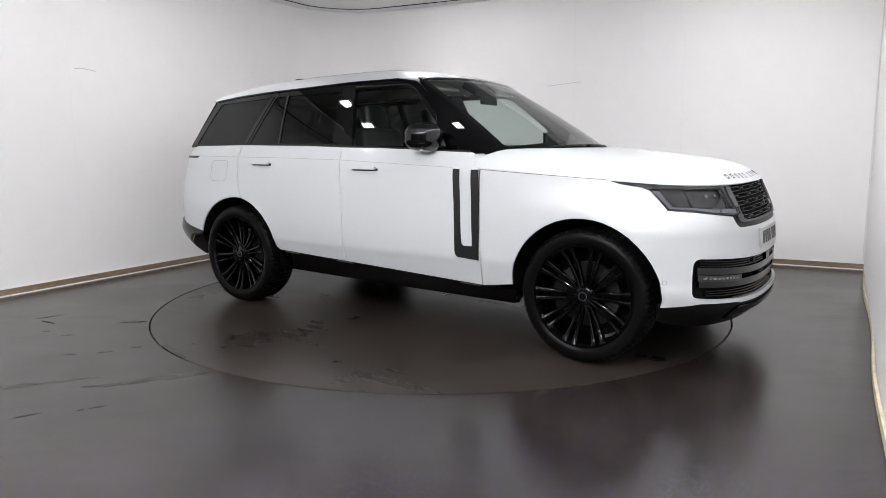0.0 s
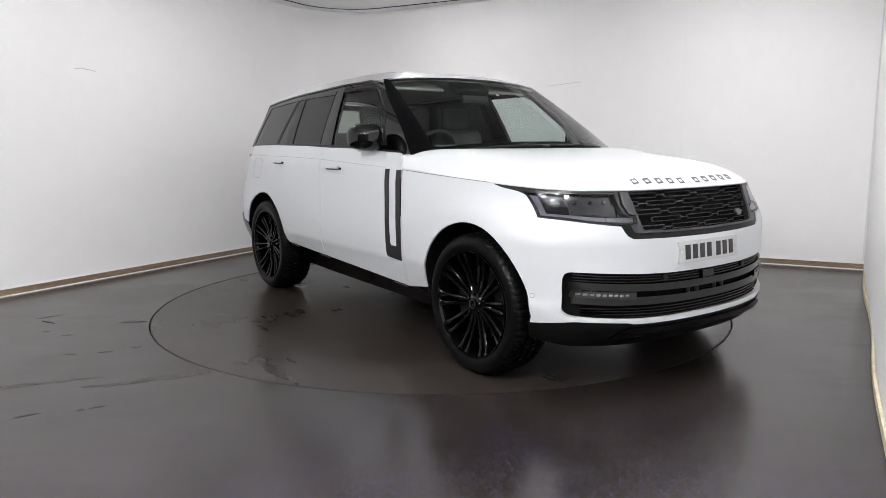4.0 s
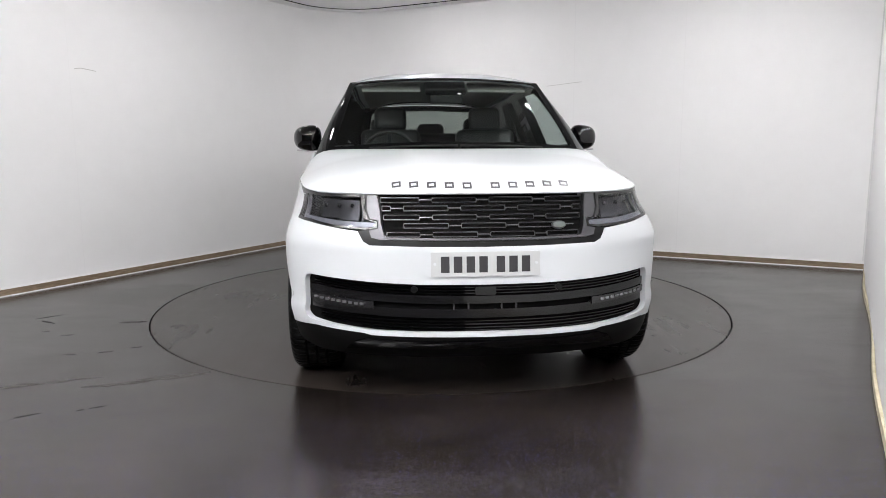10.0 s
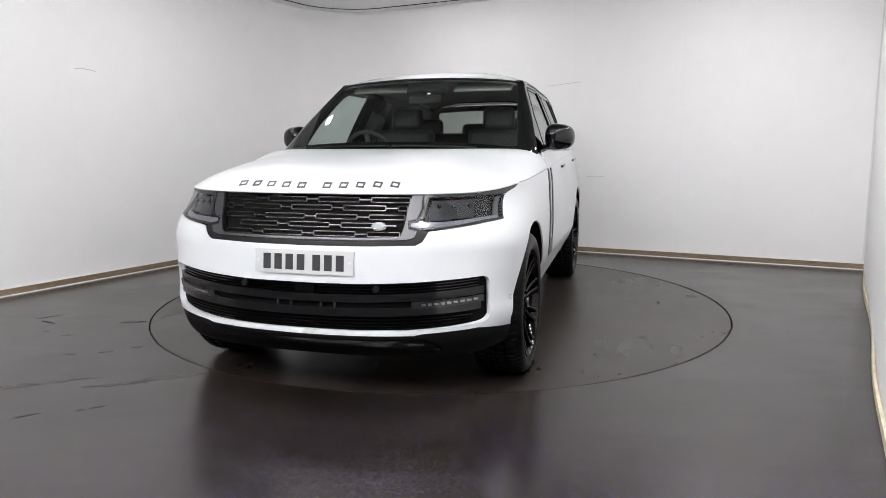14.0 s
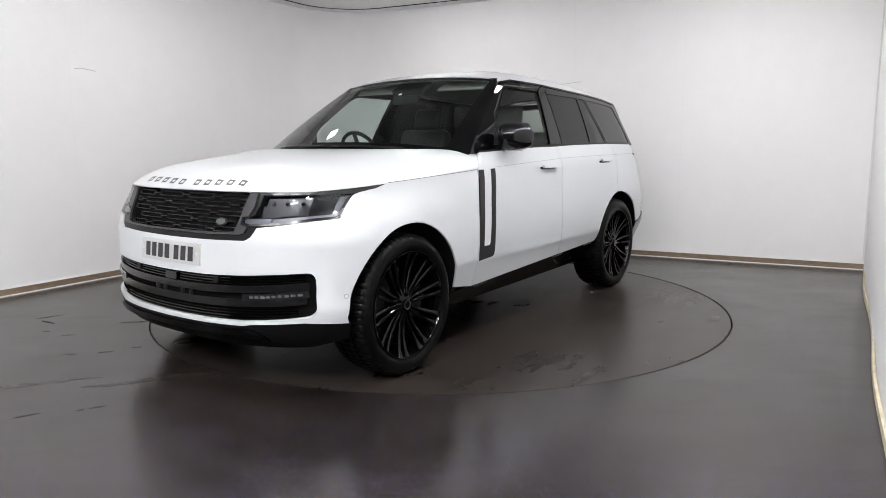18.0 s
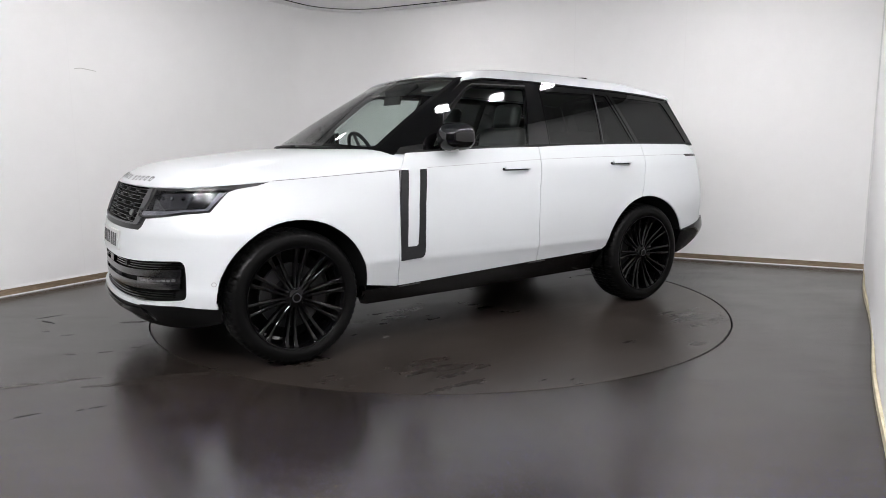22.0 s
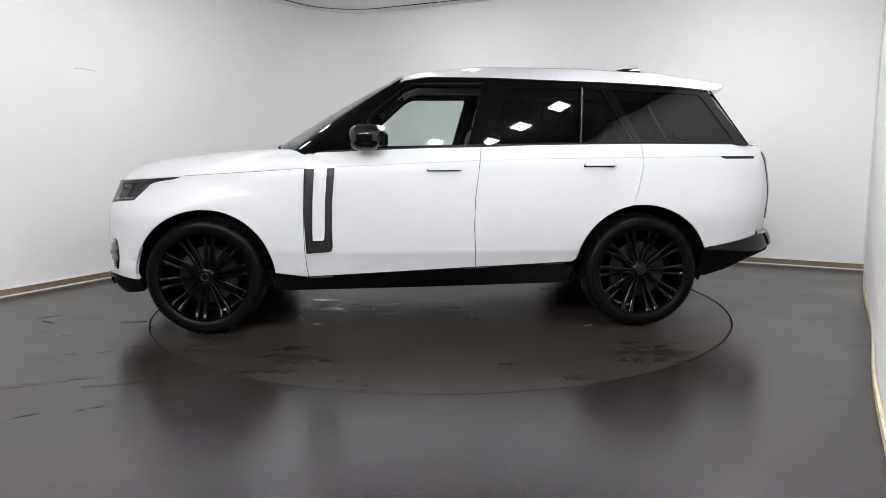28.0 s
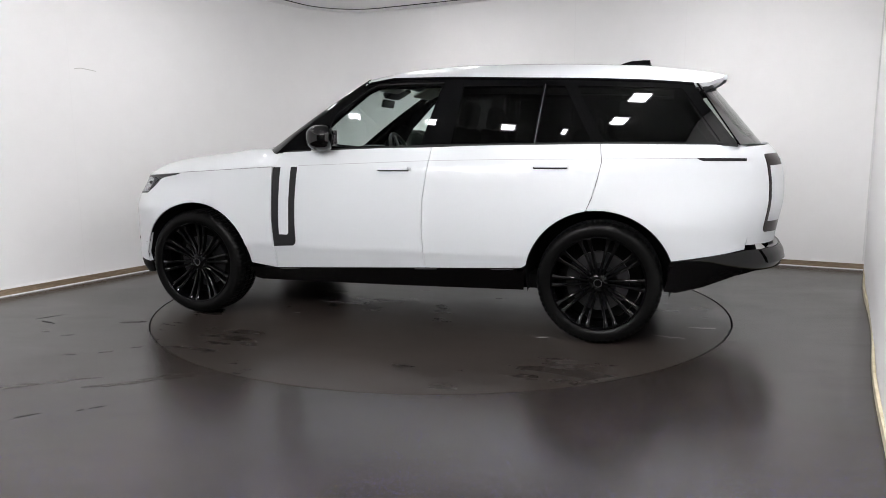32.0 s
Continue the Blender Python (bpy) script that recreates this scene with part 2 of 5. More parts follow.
# ---- room: two long parallel walls and an end wall, turned by 60 degrees ----
ALONG = Vector((0.4985, 0.8669, 0))      # the long walls' direction
ACROSS = Vector((0.8669, -0.4985, 0))
LEFT, RIGHT = -3.34, 3.076               # the long walls' places across
HIGH = 3.03
def flat(p, q, z=0.0):
    """A place in the room: p across, q along."""
    v = ACROSS * p + ALONG * q
    return Vector((v.x, v.y, z))


REAR_Q = -7.2                            # the wall far behind the viewer


def end_q(p):
    return 3.08 + 0.058 * p


def outline_left():
    """The walls' line on the floor: along the left wall, round the soft corner, along the end wall."""
    pts = [(LEFT, REAR_Q)] + [(LEFT, q) for q in np.linspace(-6.0, 1.7, 12)]
    r = 0.95
    c = (LEFT + r, end_q(LEFT + r) - r)
    pts += [(c[0] - r * math.cos(a), c[1] + r * math.sin(a)) for a in np.linspace(0.0, math.pi / 2 + 0.05, 20)]
    pts += [(p, end_q(p)) for p in np.linspace(-2.2, RIGHT, 12)]
    return pts


def wall_strip(name, pts, z0, z1, thick, mat, wave=0.0, label=""):
    """A standing strip along a line of (across, along) points, with thickness away from the room."""
    verts, faces = [], []
    n = len(pts)
    for i, (p, q) in enumerate(pts):
        a, b = pts[max(i - 1, 0)], pts[min(i + 1, n - 1)]
        d = Vector((b[0] - a[0], b[1] - a[1])).normalized()
        out = (-d.y, d.x)
        w = wave * math.sin(i * 2.1) + wave * 0.6 * math.sin(i * 0.9 + 1)
        for z, k in ((z0, 0), (z1, 0), (z1, thick), (z0, thick)):
            verts.append(flat(p + out[0] * (k + w * (z > z0 + 1)), q + out[1] * (k + w * (z > z0 + 1)), z))
    for i in range(n - 1):
        for k in range(4):
            l = (k + 1) % 4
            faces.append((4 * i + k, 4 * i + l, 4 * i + 4 + l, 4 * i + 4 + k))
    faces += [(0, 1, 2, 3), tuple(4 * (n - 1) + k for k in (3, 2, 1, 0))]
    return pydata(name, verts, faces, mat)


line_l = outline_left()
wl = hard(wall_strip("wall_back", line_l, 0, HIGH, 0.12, M_WALL), 50)
tagged(wl, "white painted wall bending round a soft corner behind the turntable", "wall", kind="structure")
line_r = [(RIGHT, end_q(RIGHT) + 0.12), (RIGHT, 1.0), (RIGHT, -1.0), (RIGHT, -3.0), (RIGHT, -4.2)]
wr = hard(wall_strip("wall_right", line_r, 0, HIGH, 0.12, M_WALL))
tagged(wr, "white painted side wall beside the turntable", "wall", kind="structure")
# unseen walls behind the viewer, made dark to keep gloss black reflections dark
wd = hard(wall_strip("wall_side_rear", [(RIGHT, -4.2), (RIGHT, REAR_Q)], 0, HIGH, 0.12, M_UNSEEN))
tagged(wd, "plain dark wall added out of view, continuing the side wall", "wall", kind="structure")
wb = hard(wall_strip("wall_rear", [(RIGHT, REAR_Q), (LEFT, REAR_Q)], 0, HIGH, 0.12, M_UNSEEN))
tagged(wb, "plain dark wall added out of view, closing the room", "wall", kind="structure")

# skirting of bare wood with a ragged painted top
def shifted(pts, d):
    """The same line, d metres into the room."""
    out = []
    for i, (p, q) in enumerate(pts):
        a, b = pts[max(i - 1, 0)], pts[min(i + 1, len(pts) - 1)]
        t = Vector((b[0] - a[0], b[1] - a[1])).normalized()
        out.append((p + t.y * d, q - t.x * d))
    return out


fine_l = [q for a, b in zip(line_l, line_l[1:]) for q in [(a[0] + (b[0] - a[0]) * k / 4, a[1] + (b[1] - a[1]) * k / 4) for k in range(4)]] + [line_l[-1]]
sk = hard(wall_strip("baseboard_back", shifted(line_l, 0.014), 0, 0.062, 0.02, M_SKIRT), 50)
tagged(sk, "worn brown wooden skirting along the wall", "baseboard", kind="structure")
rag = shifted(fine_l, 0.010)
paint = hard(wall_strip("trim_paint_edge", rag, 0.056, 0.074, 0.014, M_WALL), 50)
tagged(paint, "white paint run over the top edge of the skirting", "trim", kind="structure")
low = hard(wall_strip("trim_skirting_foot", shifted(line_l, 0.020), 0, 0.010, 0.02, M_WALL), 50)
tagged(low, "pale sealant line at the foot of the skirting", "trim", kind="structure")
sk = hard(wall_strip("baseboard_right", [(RIGHT - 0.012 + 0.012 * math.sin(q * 2.3), q) for q in np.linspace(3.2, -4.2, 30)], 0, 0.045, 0.016, M_TAPE))
tagged(sk, "thin buckled cream edging strip along the side wall", "baseboard", kind="structure")


def slab(name, poly, holes, z, depth, mat, step=0.6):
    return patch(name, poly, lambda u, v: Vector((u, v, z)), mat, holes=holes, step=step, thick=depth, mid=Vector((0, 0, z - 1)))


hull = [flat(p, q)[:2] for p, q in [(LEFT - .1, REAR_Q - .1), (LEFT - .1, 3.1), (RIGHT + .1, 3.4), (RIGHT + .1, REAR_Q - .1)]]
ringline = [((RING + 0.011) * math.cos(a) + 0.001, (RING + 0.011) * math.sin(a) + 0.006) for a in np.linspace(0, 2 * math.pi, 181)[:-1]]
fl = slab("floor", hull, [ringline], 0.0, 0.06, M_FLOOR)
tagged(fl, "dark grey resin floor with fine coloured flakes", "floor", kind="structure")
pit = slab("ground", hull, [], -0.06, 0.05, M_GAP)
tagged(pit, "dark bed below the floor", "ground", kind="structure")

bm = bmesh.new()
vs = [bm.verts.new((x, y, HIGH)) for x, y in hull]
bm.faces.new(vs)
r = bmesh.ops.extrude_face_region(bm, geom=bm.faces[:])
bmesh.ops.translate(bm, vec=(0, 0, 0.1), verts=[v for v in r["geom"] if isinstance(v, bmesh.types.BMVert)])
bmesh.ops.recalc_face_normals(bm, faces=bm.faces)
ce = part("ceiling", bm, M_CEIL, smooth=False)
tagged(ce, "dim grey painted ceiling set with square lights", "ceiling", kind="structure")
# pale fascia band round the ceiling's edge; a dark strip inside it paints the shadow gap
fas = hard(wall_strip("trim_fascia", shifted(line_l, 0.0), HIGH - 0.03, HIGH, -0.20, M_WALL), 50)
tagged(fas, "pale fascia band along the top of the walls", "trim", kind="structure")
gap = hard(wall_strip("trim_gap_shade", shifted(line_l, 0.20), HIGH - 0.036, HIGH, -0.012, M_GAP), 50)
tagged(gap, "dark strip painted as the shadow line inside the fascia", "trim", kind="structure")
inr = hard(wall_strip("trim_inner_band", shifted(line_l, 0.22), HIGH - 0.03, HIGH, -0.5, M_WALL), 50)
tagged(inr, "pale board inside the shadow line", "trim", kind="structure")


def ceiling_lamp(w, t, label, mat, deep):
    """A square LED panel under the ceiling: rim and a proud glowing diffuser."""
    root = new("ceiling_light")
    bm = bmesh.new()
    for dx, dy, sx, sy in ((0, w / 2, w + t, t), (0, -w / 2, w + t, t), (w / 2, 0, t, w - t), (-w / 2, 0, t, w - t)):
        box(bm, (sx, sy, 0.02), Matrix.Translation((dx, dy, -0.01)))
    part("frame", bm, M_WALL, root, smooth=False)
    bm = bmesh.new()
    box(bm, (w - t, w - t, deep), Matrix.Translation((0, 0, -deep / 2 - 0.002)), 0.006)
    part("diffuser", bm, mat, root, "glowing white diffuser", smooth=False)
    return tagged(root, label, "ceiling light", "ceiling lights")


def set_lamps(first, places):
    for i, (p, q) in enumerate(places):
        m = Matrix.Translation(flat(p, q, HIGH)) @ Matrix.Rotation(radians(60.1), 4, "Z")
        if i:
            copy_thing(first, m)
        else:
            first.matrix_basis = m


# small panels in a rectangle round the turntable; large fill panels added unseen behind
side_row = [(2.15, q) for q in (1.6, 1.05, 0.4, -0.3, -1.0, -1.55, -2.05)]
set_lamps(ceiling_lamp(0.165, 0.013, "square LED panel glowing in the ceiling", M_SIDE, 0.03), side_row)
# left and end panels fill out the ring, mostly added to light the walls
near = [(p, -2.4) for p in (1.6, 0.85, 0.0, -0.8)] + [(-2.1, q) for q in (-2.2, -1.65, -1.1, -0.5, 0.1)] + [(p, 2.0) for p in (-1.55, -0.8, 1.75)] + [(-1.0, 1.4)]
set_lamps(ceiling_lamp(0.14, 0.012, "small square LED panel in a ceiling ring filled out with added panels", M_SPOT, 0.029), near)
# bank added out of view to light walls and car more evenly
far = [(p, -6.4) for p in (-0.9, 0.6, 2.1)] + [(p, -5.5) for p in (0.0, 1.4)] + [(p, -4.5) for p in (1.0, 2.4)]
set_lamps(ceiling_lamp(0.44, 0.025, "large square LED fill panel added to the ceiling out of view", M_FILL, 0.045), far)

# ---- turntable ----
table = new("turntable")
patch("disc", [(RING * 0.9985 * math.cos(a), RING * 0.9985 * math.sin(a)) for a in np.linspace(0, 2 * math.pi, 181)[:-1]],
      lambda u, v: Vector((u, v, 0.0)), M_DISC, table, step=0.4, thick=0.05, mid=Vector((0, 0, -1)))
tagged(table, "dark grey round turntable disc flush with the floor", "turntable")

M_CHALK = grain(material("worn_pale_paint", (0.6, 0.59, 0.58), 0.16, 0.5), 30.0, (0.45, 0.44, 0.43), (0.75, 0.74, 0.73))
M_SCRATCH = material("dark_scratch", (0.006, 0.006, 0.006), 0.7)


def blot(name, cx, cy, sx, sy, turn, mat, parent, z, seed, jag=0.28, n=26, label=""):
    """A thin flake of worn paint or dirt with a ragged edge."""
    rnd = random.Random(seed)
    v = []
    for k in range(n):
        a = 2 * math.pi * k / n
        r = 1 - jag * rnd.random()
        x, y = sx * r * math.cos(a), sy * r * math.sin(a)
        v.append((cx + x * math.cos(turn) - y * math.sin(turn), cy + x * math.sin(turn) + y * math.cos(turn)))
    verts = [(x, y, z + 0.0015) for x, y in v] + [(x, y, z - 0.002) for x, y in v]
    faces = [tuple(range(n))] + [(k, k + n, (k + 1) % n + n, (k + 1) % n) for k in range(n)]
    return pydata(name, verts, faces, mat, parent, label, smooth=False)


for k, (cx, cy, sx, sy, tn) in enumerate(((0.951, -0.053, 0.115, 0.06, -0.1), (0.871, 0.286, 0.11, 0.065, -0.15), (0.237, -0.32, 0.045, 0.02, 0.2), (-2.03, 0.335, 0.10, 0.015, 0.1), (-1.80, 0.64, 0.12, 0.012, -0.15), (-2.06, 0.02, 0.03, 0.02, 0.0), (-1.0, 0.9, 0.05, 0.012, 0.5), (0.93, 0.74, 0.03, 0.012, 0.3), (1.77, 0.10, 0.06, 0.014, 0.1))):
    blot("worn_patch", cx, cy, sx, sy, tn, M_CHALK, table, 0.0, 40 + k, 0.32, label="patch of worn pale paint")


def mark(name, a, b, w, mat, parent, z=0.0):
    """A thin straight scratch on the floor."""
    a, b = Vector(a), Vector(b)
    d = (b - a).normalized()
    s_ = Vector((-d.y, d.x)) * w
    v = [(*(a + s_ * 0.4), z + 0.001), (*((a + b) / 2 + s_), z + 0.001), (*b, z + 0.001), (*((a + b) / 2 - s_), z + 0.001), (*(a - s_ * 0.4), z + 0.001)]
    v += [(x, y, zz - 0.003) for x, y, zz in v]
    f = [(0, 4, 3, 2, 1)] + [(k, (k + 1) % 5, (k + 1) % 5 + 5, k + 5) for k in range(5)]
    return pydata(name, v, f, mat, parent, smooth=False)


for a, b, w in (((-3.02, -0.60), (-2.88, -0.46), 0.008), ((-2.94, -0.66), (-2.80, -0.74), 0.012), ((-2.03, -2.53), (-1.93, -2.46), 0.007), ((-1.73, -2.41), (-1.66, -2.37), 0.006), ((-1.75, -2.42), (-1.78, -2.44), 0.006)):
    mark("floor_scratch", a, b, w, M_SCRATCH, fl)


def thin_film(name, colour, most):
    """Dried film, patchy and see-through."""
    m = material(name, colour, 0.13, 0.0, 0.0, 0.4)
    nt, b = nodes_of(m)
    co = add(nt, "ShaderNodeTexCoord")
    n = add(nt, "ShaderNodeTexNoise", Scale=9.0, Detail=6.0, Roughness=0.7)
    nt.links.new(co.outputs["Object"], n.inputs["Vector"])
    mr = add(nt, "ShaderNodeMapRange", i1=0.40, i2=0.68, i3=0.0, i4=most)
    nt.links.new(n.outputs[0], mr.inputs[0])
    tr = add(nt, "ShaderNodeBsdfTransparent")
    mx = add(nt, "ShaderNodeMixShader")
    nt.links.new(mr.outputs[0], mx.inputs[0])
    nt.links.new(tr.outputs[0], mx.inputs[1])
    nt.links.new(b.outputs[0], mx.inputs[2])
    nt.links.new(mx.outputs[0], nt.nodes["Material Output"].inputs[0])
    return m


M_DUST = thin_film("dried_film", (0.055, 0.047, 0.041), 0.75)
for k, (cx, cy, sx, sy, tn) in enumerate(((-1.48, -1.93, 0.22, 0.055, 0.35), (-1.75, -2.05, 0.20, 0.03, 0.30), (-2.25, -0.70, 0.10, 0.03, 0.1), (-2.55, -1.05, 0.05, 0.015, 0.2), (-2.1, -1.45, 0.05, 0.012, 0.4), (-2.3, -1.5, 0.04, 0.012, 0.0), (-1.95, -1.35, 0.035, 0.01, 0.3), (-2.6, -2.2, 0.5, 0.02, 0.42), (-2.2, -2.05, 0.35, 0.025, 0.36), (-2.75, -0.95, 0.03, 0.012, 0.2))):
    blot("floor_stain", cx, cy, sx, sy, tn, M_DUST, fl, 0.0, 70 + k, 0.5, 40, "dried pale film on the floor")

# hairline marks and panel seams on the walls
M_HAIR = material("wall_hairline", (0.60, 0.59, 0.58), 0.7)


def wall_mark(name, pts, w, mat, parent):
    """A thin line on the wall: points as (across, along, height)."""
    v, f = [], []
    for p, q, z in pts:
        v += [flat(p, q, z + w), flat(p, q, z - w)]
    for k in range(len(pts) - 1):
        f.append((2 * k, 2 * k + 1, 2 * k + 3, 2 * k + 2))
    return pydata(name, v, f, mat, parent, smooth=False)


wall_mark("wall_crack", [(LEFT + 0.003, -0.90, 1.975), (LEFT + 0.003, -0.83, 1.985), (LEFT + 0.003, -0.68, 1.968)], 0.004, M_HAIR, wl)
wall_mark("wall_crack", [(p, end_q(p) - 0.003, z) for p, z in ((-0.30, 1.955), (-0.1, 1.972), (0.12, 1.99))], 0.003, M_HAIR, wl)
wall_mark("wall_crack", [(p, end_q(p) - 0.003, z) for p, z in ((0.20, 0.90), (0.32, 0.895), (0.42, 0.905))], 0.0025, M_HAIR, wl)


def wall_seam(name, at, z0, z1, parent, w=0.004, normal=(1, 0)):
    p, q = at
    t = (-normal[1], normal[0])
    v = [flat(p + normal[0] * 0.003 + t[0] * s_ * w, q + normal[1] * 0.003 + t[1] * s_ * w, z) for z in (z0, z1) for s_ in (-1, 1)]
    return pydata(name, v, [(0, 1, 3, 2)], M_SEAMWALL, parent, smooth=False)


M_SEAMWALL = material("seam_filler", (0.845, 0.84, 0.84), 0.45)
for q in (-2.2, -0.95):
    wall_seam("panel_seam", (LEFT, q), 0.08, HIGH - 0.05, wl)
for p in (0.03, 1.25):
    wall_seam("panel_seam", (p, end_q(p)), 0.08, HIGH - 0.05, wl, normal=(0, -1))
for q in (2.2, 1.0, -0.2, -1.4):
    wall_seam("panel_seam", (RIGHT, q), 0.08, HIGH - 0.05, wr, normal=(-1, 0))

# thin grey line painted in for the step in shade between the two walls
corner = [flat(RIGHT - d, end_q(RIGHT - d) - 0.004, z) for z in (0.09, HIGH - 0.05) for d in (0.016, 0.004)]
pydata("corner_shade_line", corner, [(0, 1, 3, 2)], material("corner_shade_grey", (0.72, 0.72, 0.72), 0.7), wr, smooth=False)

# ---- the car's own space: x forward from the front axle, y to its left, z up ----
car = new("car")
tagged(car, "white luxury SUV with black wheels, black pillars and privacy glass", "car")

# half width of the side by height; front and rear ends by height
Z_S = [0.15, 0.30, 0.40, 0.47, 0.530, 0.545, 0.60, 0.75, 0.95, 1.06, 1.12, 1.18, 1.23, 1.28]
Y_S = [0.86, 0.915, 0.940, 0.960, 0.9785, 0.984, 0.990, 0.997, 0.990, 0.982, 0.972, 0.952, 0.930, 0.905]
Z_F = [0.15, 0.22, 0.28, 0.33, 0.45, 0.62, 0.72, 0.80, 0.86, 0.95, 1.03, 1.10, 1.28]
X_F = [0.55, 0.72, 0.80, 0.835, 0.835, 0.83, 0.82, 0.81, 0.79, 0.755, 0.72, 0.69, 0.60]
Z_R = [0.15, 0.35, 0.48, 0.56, 0.64, 0.75, 0.92, 1.10, 1.20, 1.27, 1.30]
X_R = [-3.86, -4.01, -4.12, -4.14, -4.10, -4.11, -4.14, -4.13, -4.10, -4.04, -4.01]
X0F, X0R, NF, NR = 0.2, -3.1, 2.8, 3.4


def smooth_table(xs, ys):
    """A smooth curve through the given pairs, as a fine table."""
    xs, ys = np.array(xs), np.array(ys)
    m = np.gradient(ys, xs)
    fine = np.linspace(xs[0], xs[-1], 400)
    k = np.clip(np.searchsorted(xs, fine) - 1, 0, len(xs) - 2)
    h = xs[k + 1] - xs[k]
    t = (fine - xs[k]) / h
    v = (2 * t**3 - 3 * t**2 + 1) * ys[k] + (t**3 - 2 * t**2 + t) * h * m[k] + (3 * t**2 - 2 * t**3) * ys[k + 1] + (t**3 - t**2) * h * m[k + 1]
    return fine, v


T_S, T_F, T_R = smooth_table(Z_S, Y_S), smooth_table(Z_F, X_F), smooth_table(Z_R, X_R)
T_G = smooth_table([-4.2, -3.6, -3.1, -2.6, -2.0, -1.2, -0.5, 0.3, 1.0], [0.93, 0.975, 0.99, 0.995, 1.0, 1.0, 1.0, 1.0, 1.0])
T_U = smooth_table([-4.2, -3.6, -3.1, -2.6, -2.0, -1.2, -0.5, 0.3, 1.0], [0.868, 0.917, 0.957, 0.985, 0.995, 1.0, 1.0, 1.0, 1.0])


def half_width(z):
    return float(np.interp(z, *T_S))


def nose_x(z):
    return float(np.interp(z, *T_F))


def tail_x(z):
    return float(np.interp(z, *T_R))


_phi = np.linspace(0, math.pi / 2, 3001)


def _arc(x0, x1, n):
    x = x0 + (x1 - x0) * np.cos(_phi) ** (2 / n)
    y = np.sin(_phi) ** (2 / n)
    s = np.concatenate([[0], np.cumsum(np.hypot(np.diff(x), np.diff(y)))])
    return s


def ease(t):
    t = min(max(t, 0.0), 1.0)
    return t * t * (3 - 2 * t)


def corner_n(z):
    """How square the nose's corners are: rounder low down, squarer at the lamps."""
    return 2.6 + 0.3 * ease((z - 0.70) / 0.25)


def taper(x, z):
    """The flanks draw in towards the tail, and above the arches towards the nose."""
    k = ease((z - 0.75) / 0.35)
    return (float(np.interp(x, *T_G)) * (1 - k) + float(np.interp(x, *T_U)) * k) * (1 - 0.035 * ease((x + 0.7) / 0.9) * ease((z - 0.88) / 0.17)) * (1 - 0.075 * ease((x + 0.1) / 0.6) * ease((z - 0.78) / 0.22)) * (1 + 0.042 * ease((x - 0.22) / 0.2) * ease((0.56 - z) / 0.12))


S_F, S_R = _arc(X0F, 0.82, NF), _arc(X0R, -4.11, NR)
A1 = S_F[-1]
A2 = A1 + X0F - X0R
A3 = A2 + S_R[-1]


def skin(a, z):
    """The lower body's surface: a runs from the nose's middle round the left side to the tail's middle; negative on the right."""
    sg, a = (1, a) if a >= 0 else (-1, -a)
    w = half_width(z)
    if a < A1:
        ph = float(np.interp(a, S_F, _phi))
        x = X0F + (nose_x(z) - X0F) * max(math.cos(ph), 0) ** (2 / corner_n(z))
        y = w * math.sin(ph) ** (2 / corner_n(z))
    elif a <= A2:
        x, y = X0F - (a - A1), w
    else:
        ph = float(np.interp(A3 - min(a, A3), S_R, _phi))
        x = X0R + (tail_x(z) - X0R) * max(math.cos(ph), 0) ** (2 / NR)
        y = w * math.sin(ph) ** (2 / NR)
    return Vector((x, sg * y * taper(x, z), z))


def by_x(x, z):
    """Surface coordinate of a place on the left side, by its x."""
    if x > X0F:
        u = min((x - X0F) / (nose_x(z) - X0F), 1.0)
        return (float(np.interp(math.acos(u ** (corner_n(z) / 2)), _phi, S_F)), z)
    if x >= X0R:
        return (A1 + X0F - x, z)
    u = min((x - X0R) / (tail_x(z) - X0R), 1.0)
    return (A3 - float(np.interp(math.acos(u ** (NR / 2)), _phi, S_R)), z)


def by_y(y, z):
    """Surface coordinate of a place on the nose, by its y."""
    u = min(abs(y) / (half_width(z) * taper(0.6, z)), 1.0)
    a = float(np.interp(math.asin(u ** (corner_n(z) / 2)), _phi, S_F))
    return (a if y >= 0 else -a, z)


def side(pts):
    return [by_x(*p) for p in pts]


def nose(pts):
    return [by_y(*p) for p in pts]


ARCH_F, ARCH_R, ARCH_R_RAD = (-0.015, 0.40), (-2.985, 0.405), 0.46


def arch(c, r, a0, a1, n=22):
    """Wheel arch, drawn out a little towards the car's end."""
    out = lambda x: 1.042 * x if (x > 0) == (c[0] > -1) else x
    return [(c[0] + out(r * math.cos(radians(a))), c[1] + r * math.sin(radians(a))) for a in np.linspace(a0, a1, n)]


def crease(x):
    return float(np.interp(x, [-3.6, -2.44, -1.87, -0.9, -0.7, 0.12, 0.53, 0.8], [1.187, 1.18, 1.17, 1.132, 1.122, 1.075, 1.05, 1.042]))


def belt(x):
    return float(np.interp(x, [-3.8, -2.95, -1.87, -1.22, -0.72, -0.6], [1.267, 1.277, 1.264, 1.243, 1.222, 1.22]))


def sill_top(x):
    return float(np.interp(x, [-2.52, -1.84, -0.69, -0.46], [0.474, 0.444, 0.388, 0.381]))


def mirror_pair(name, outline, mat, label="", f=skin, **kw):
    """The same panel on the left and the right side."""
    return [patch(name, outline, f, mat, car, label, **kw), patch(name, outline, mirrored(f), mat, car, label, **kw)]


G = 0.0022    # half the gap between panels
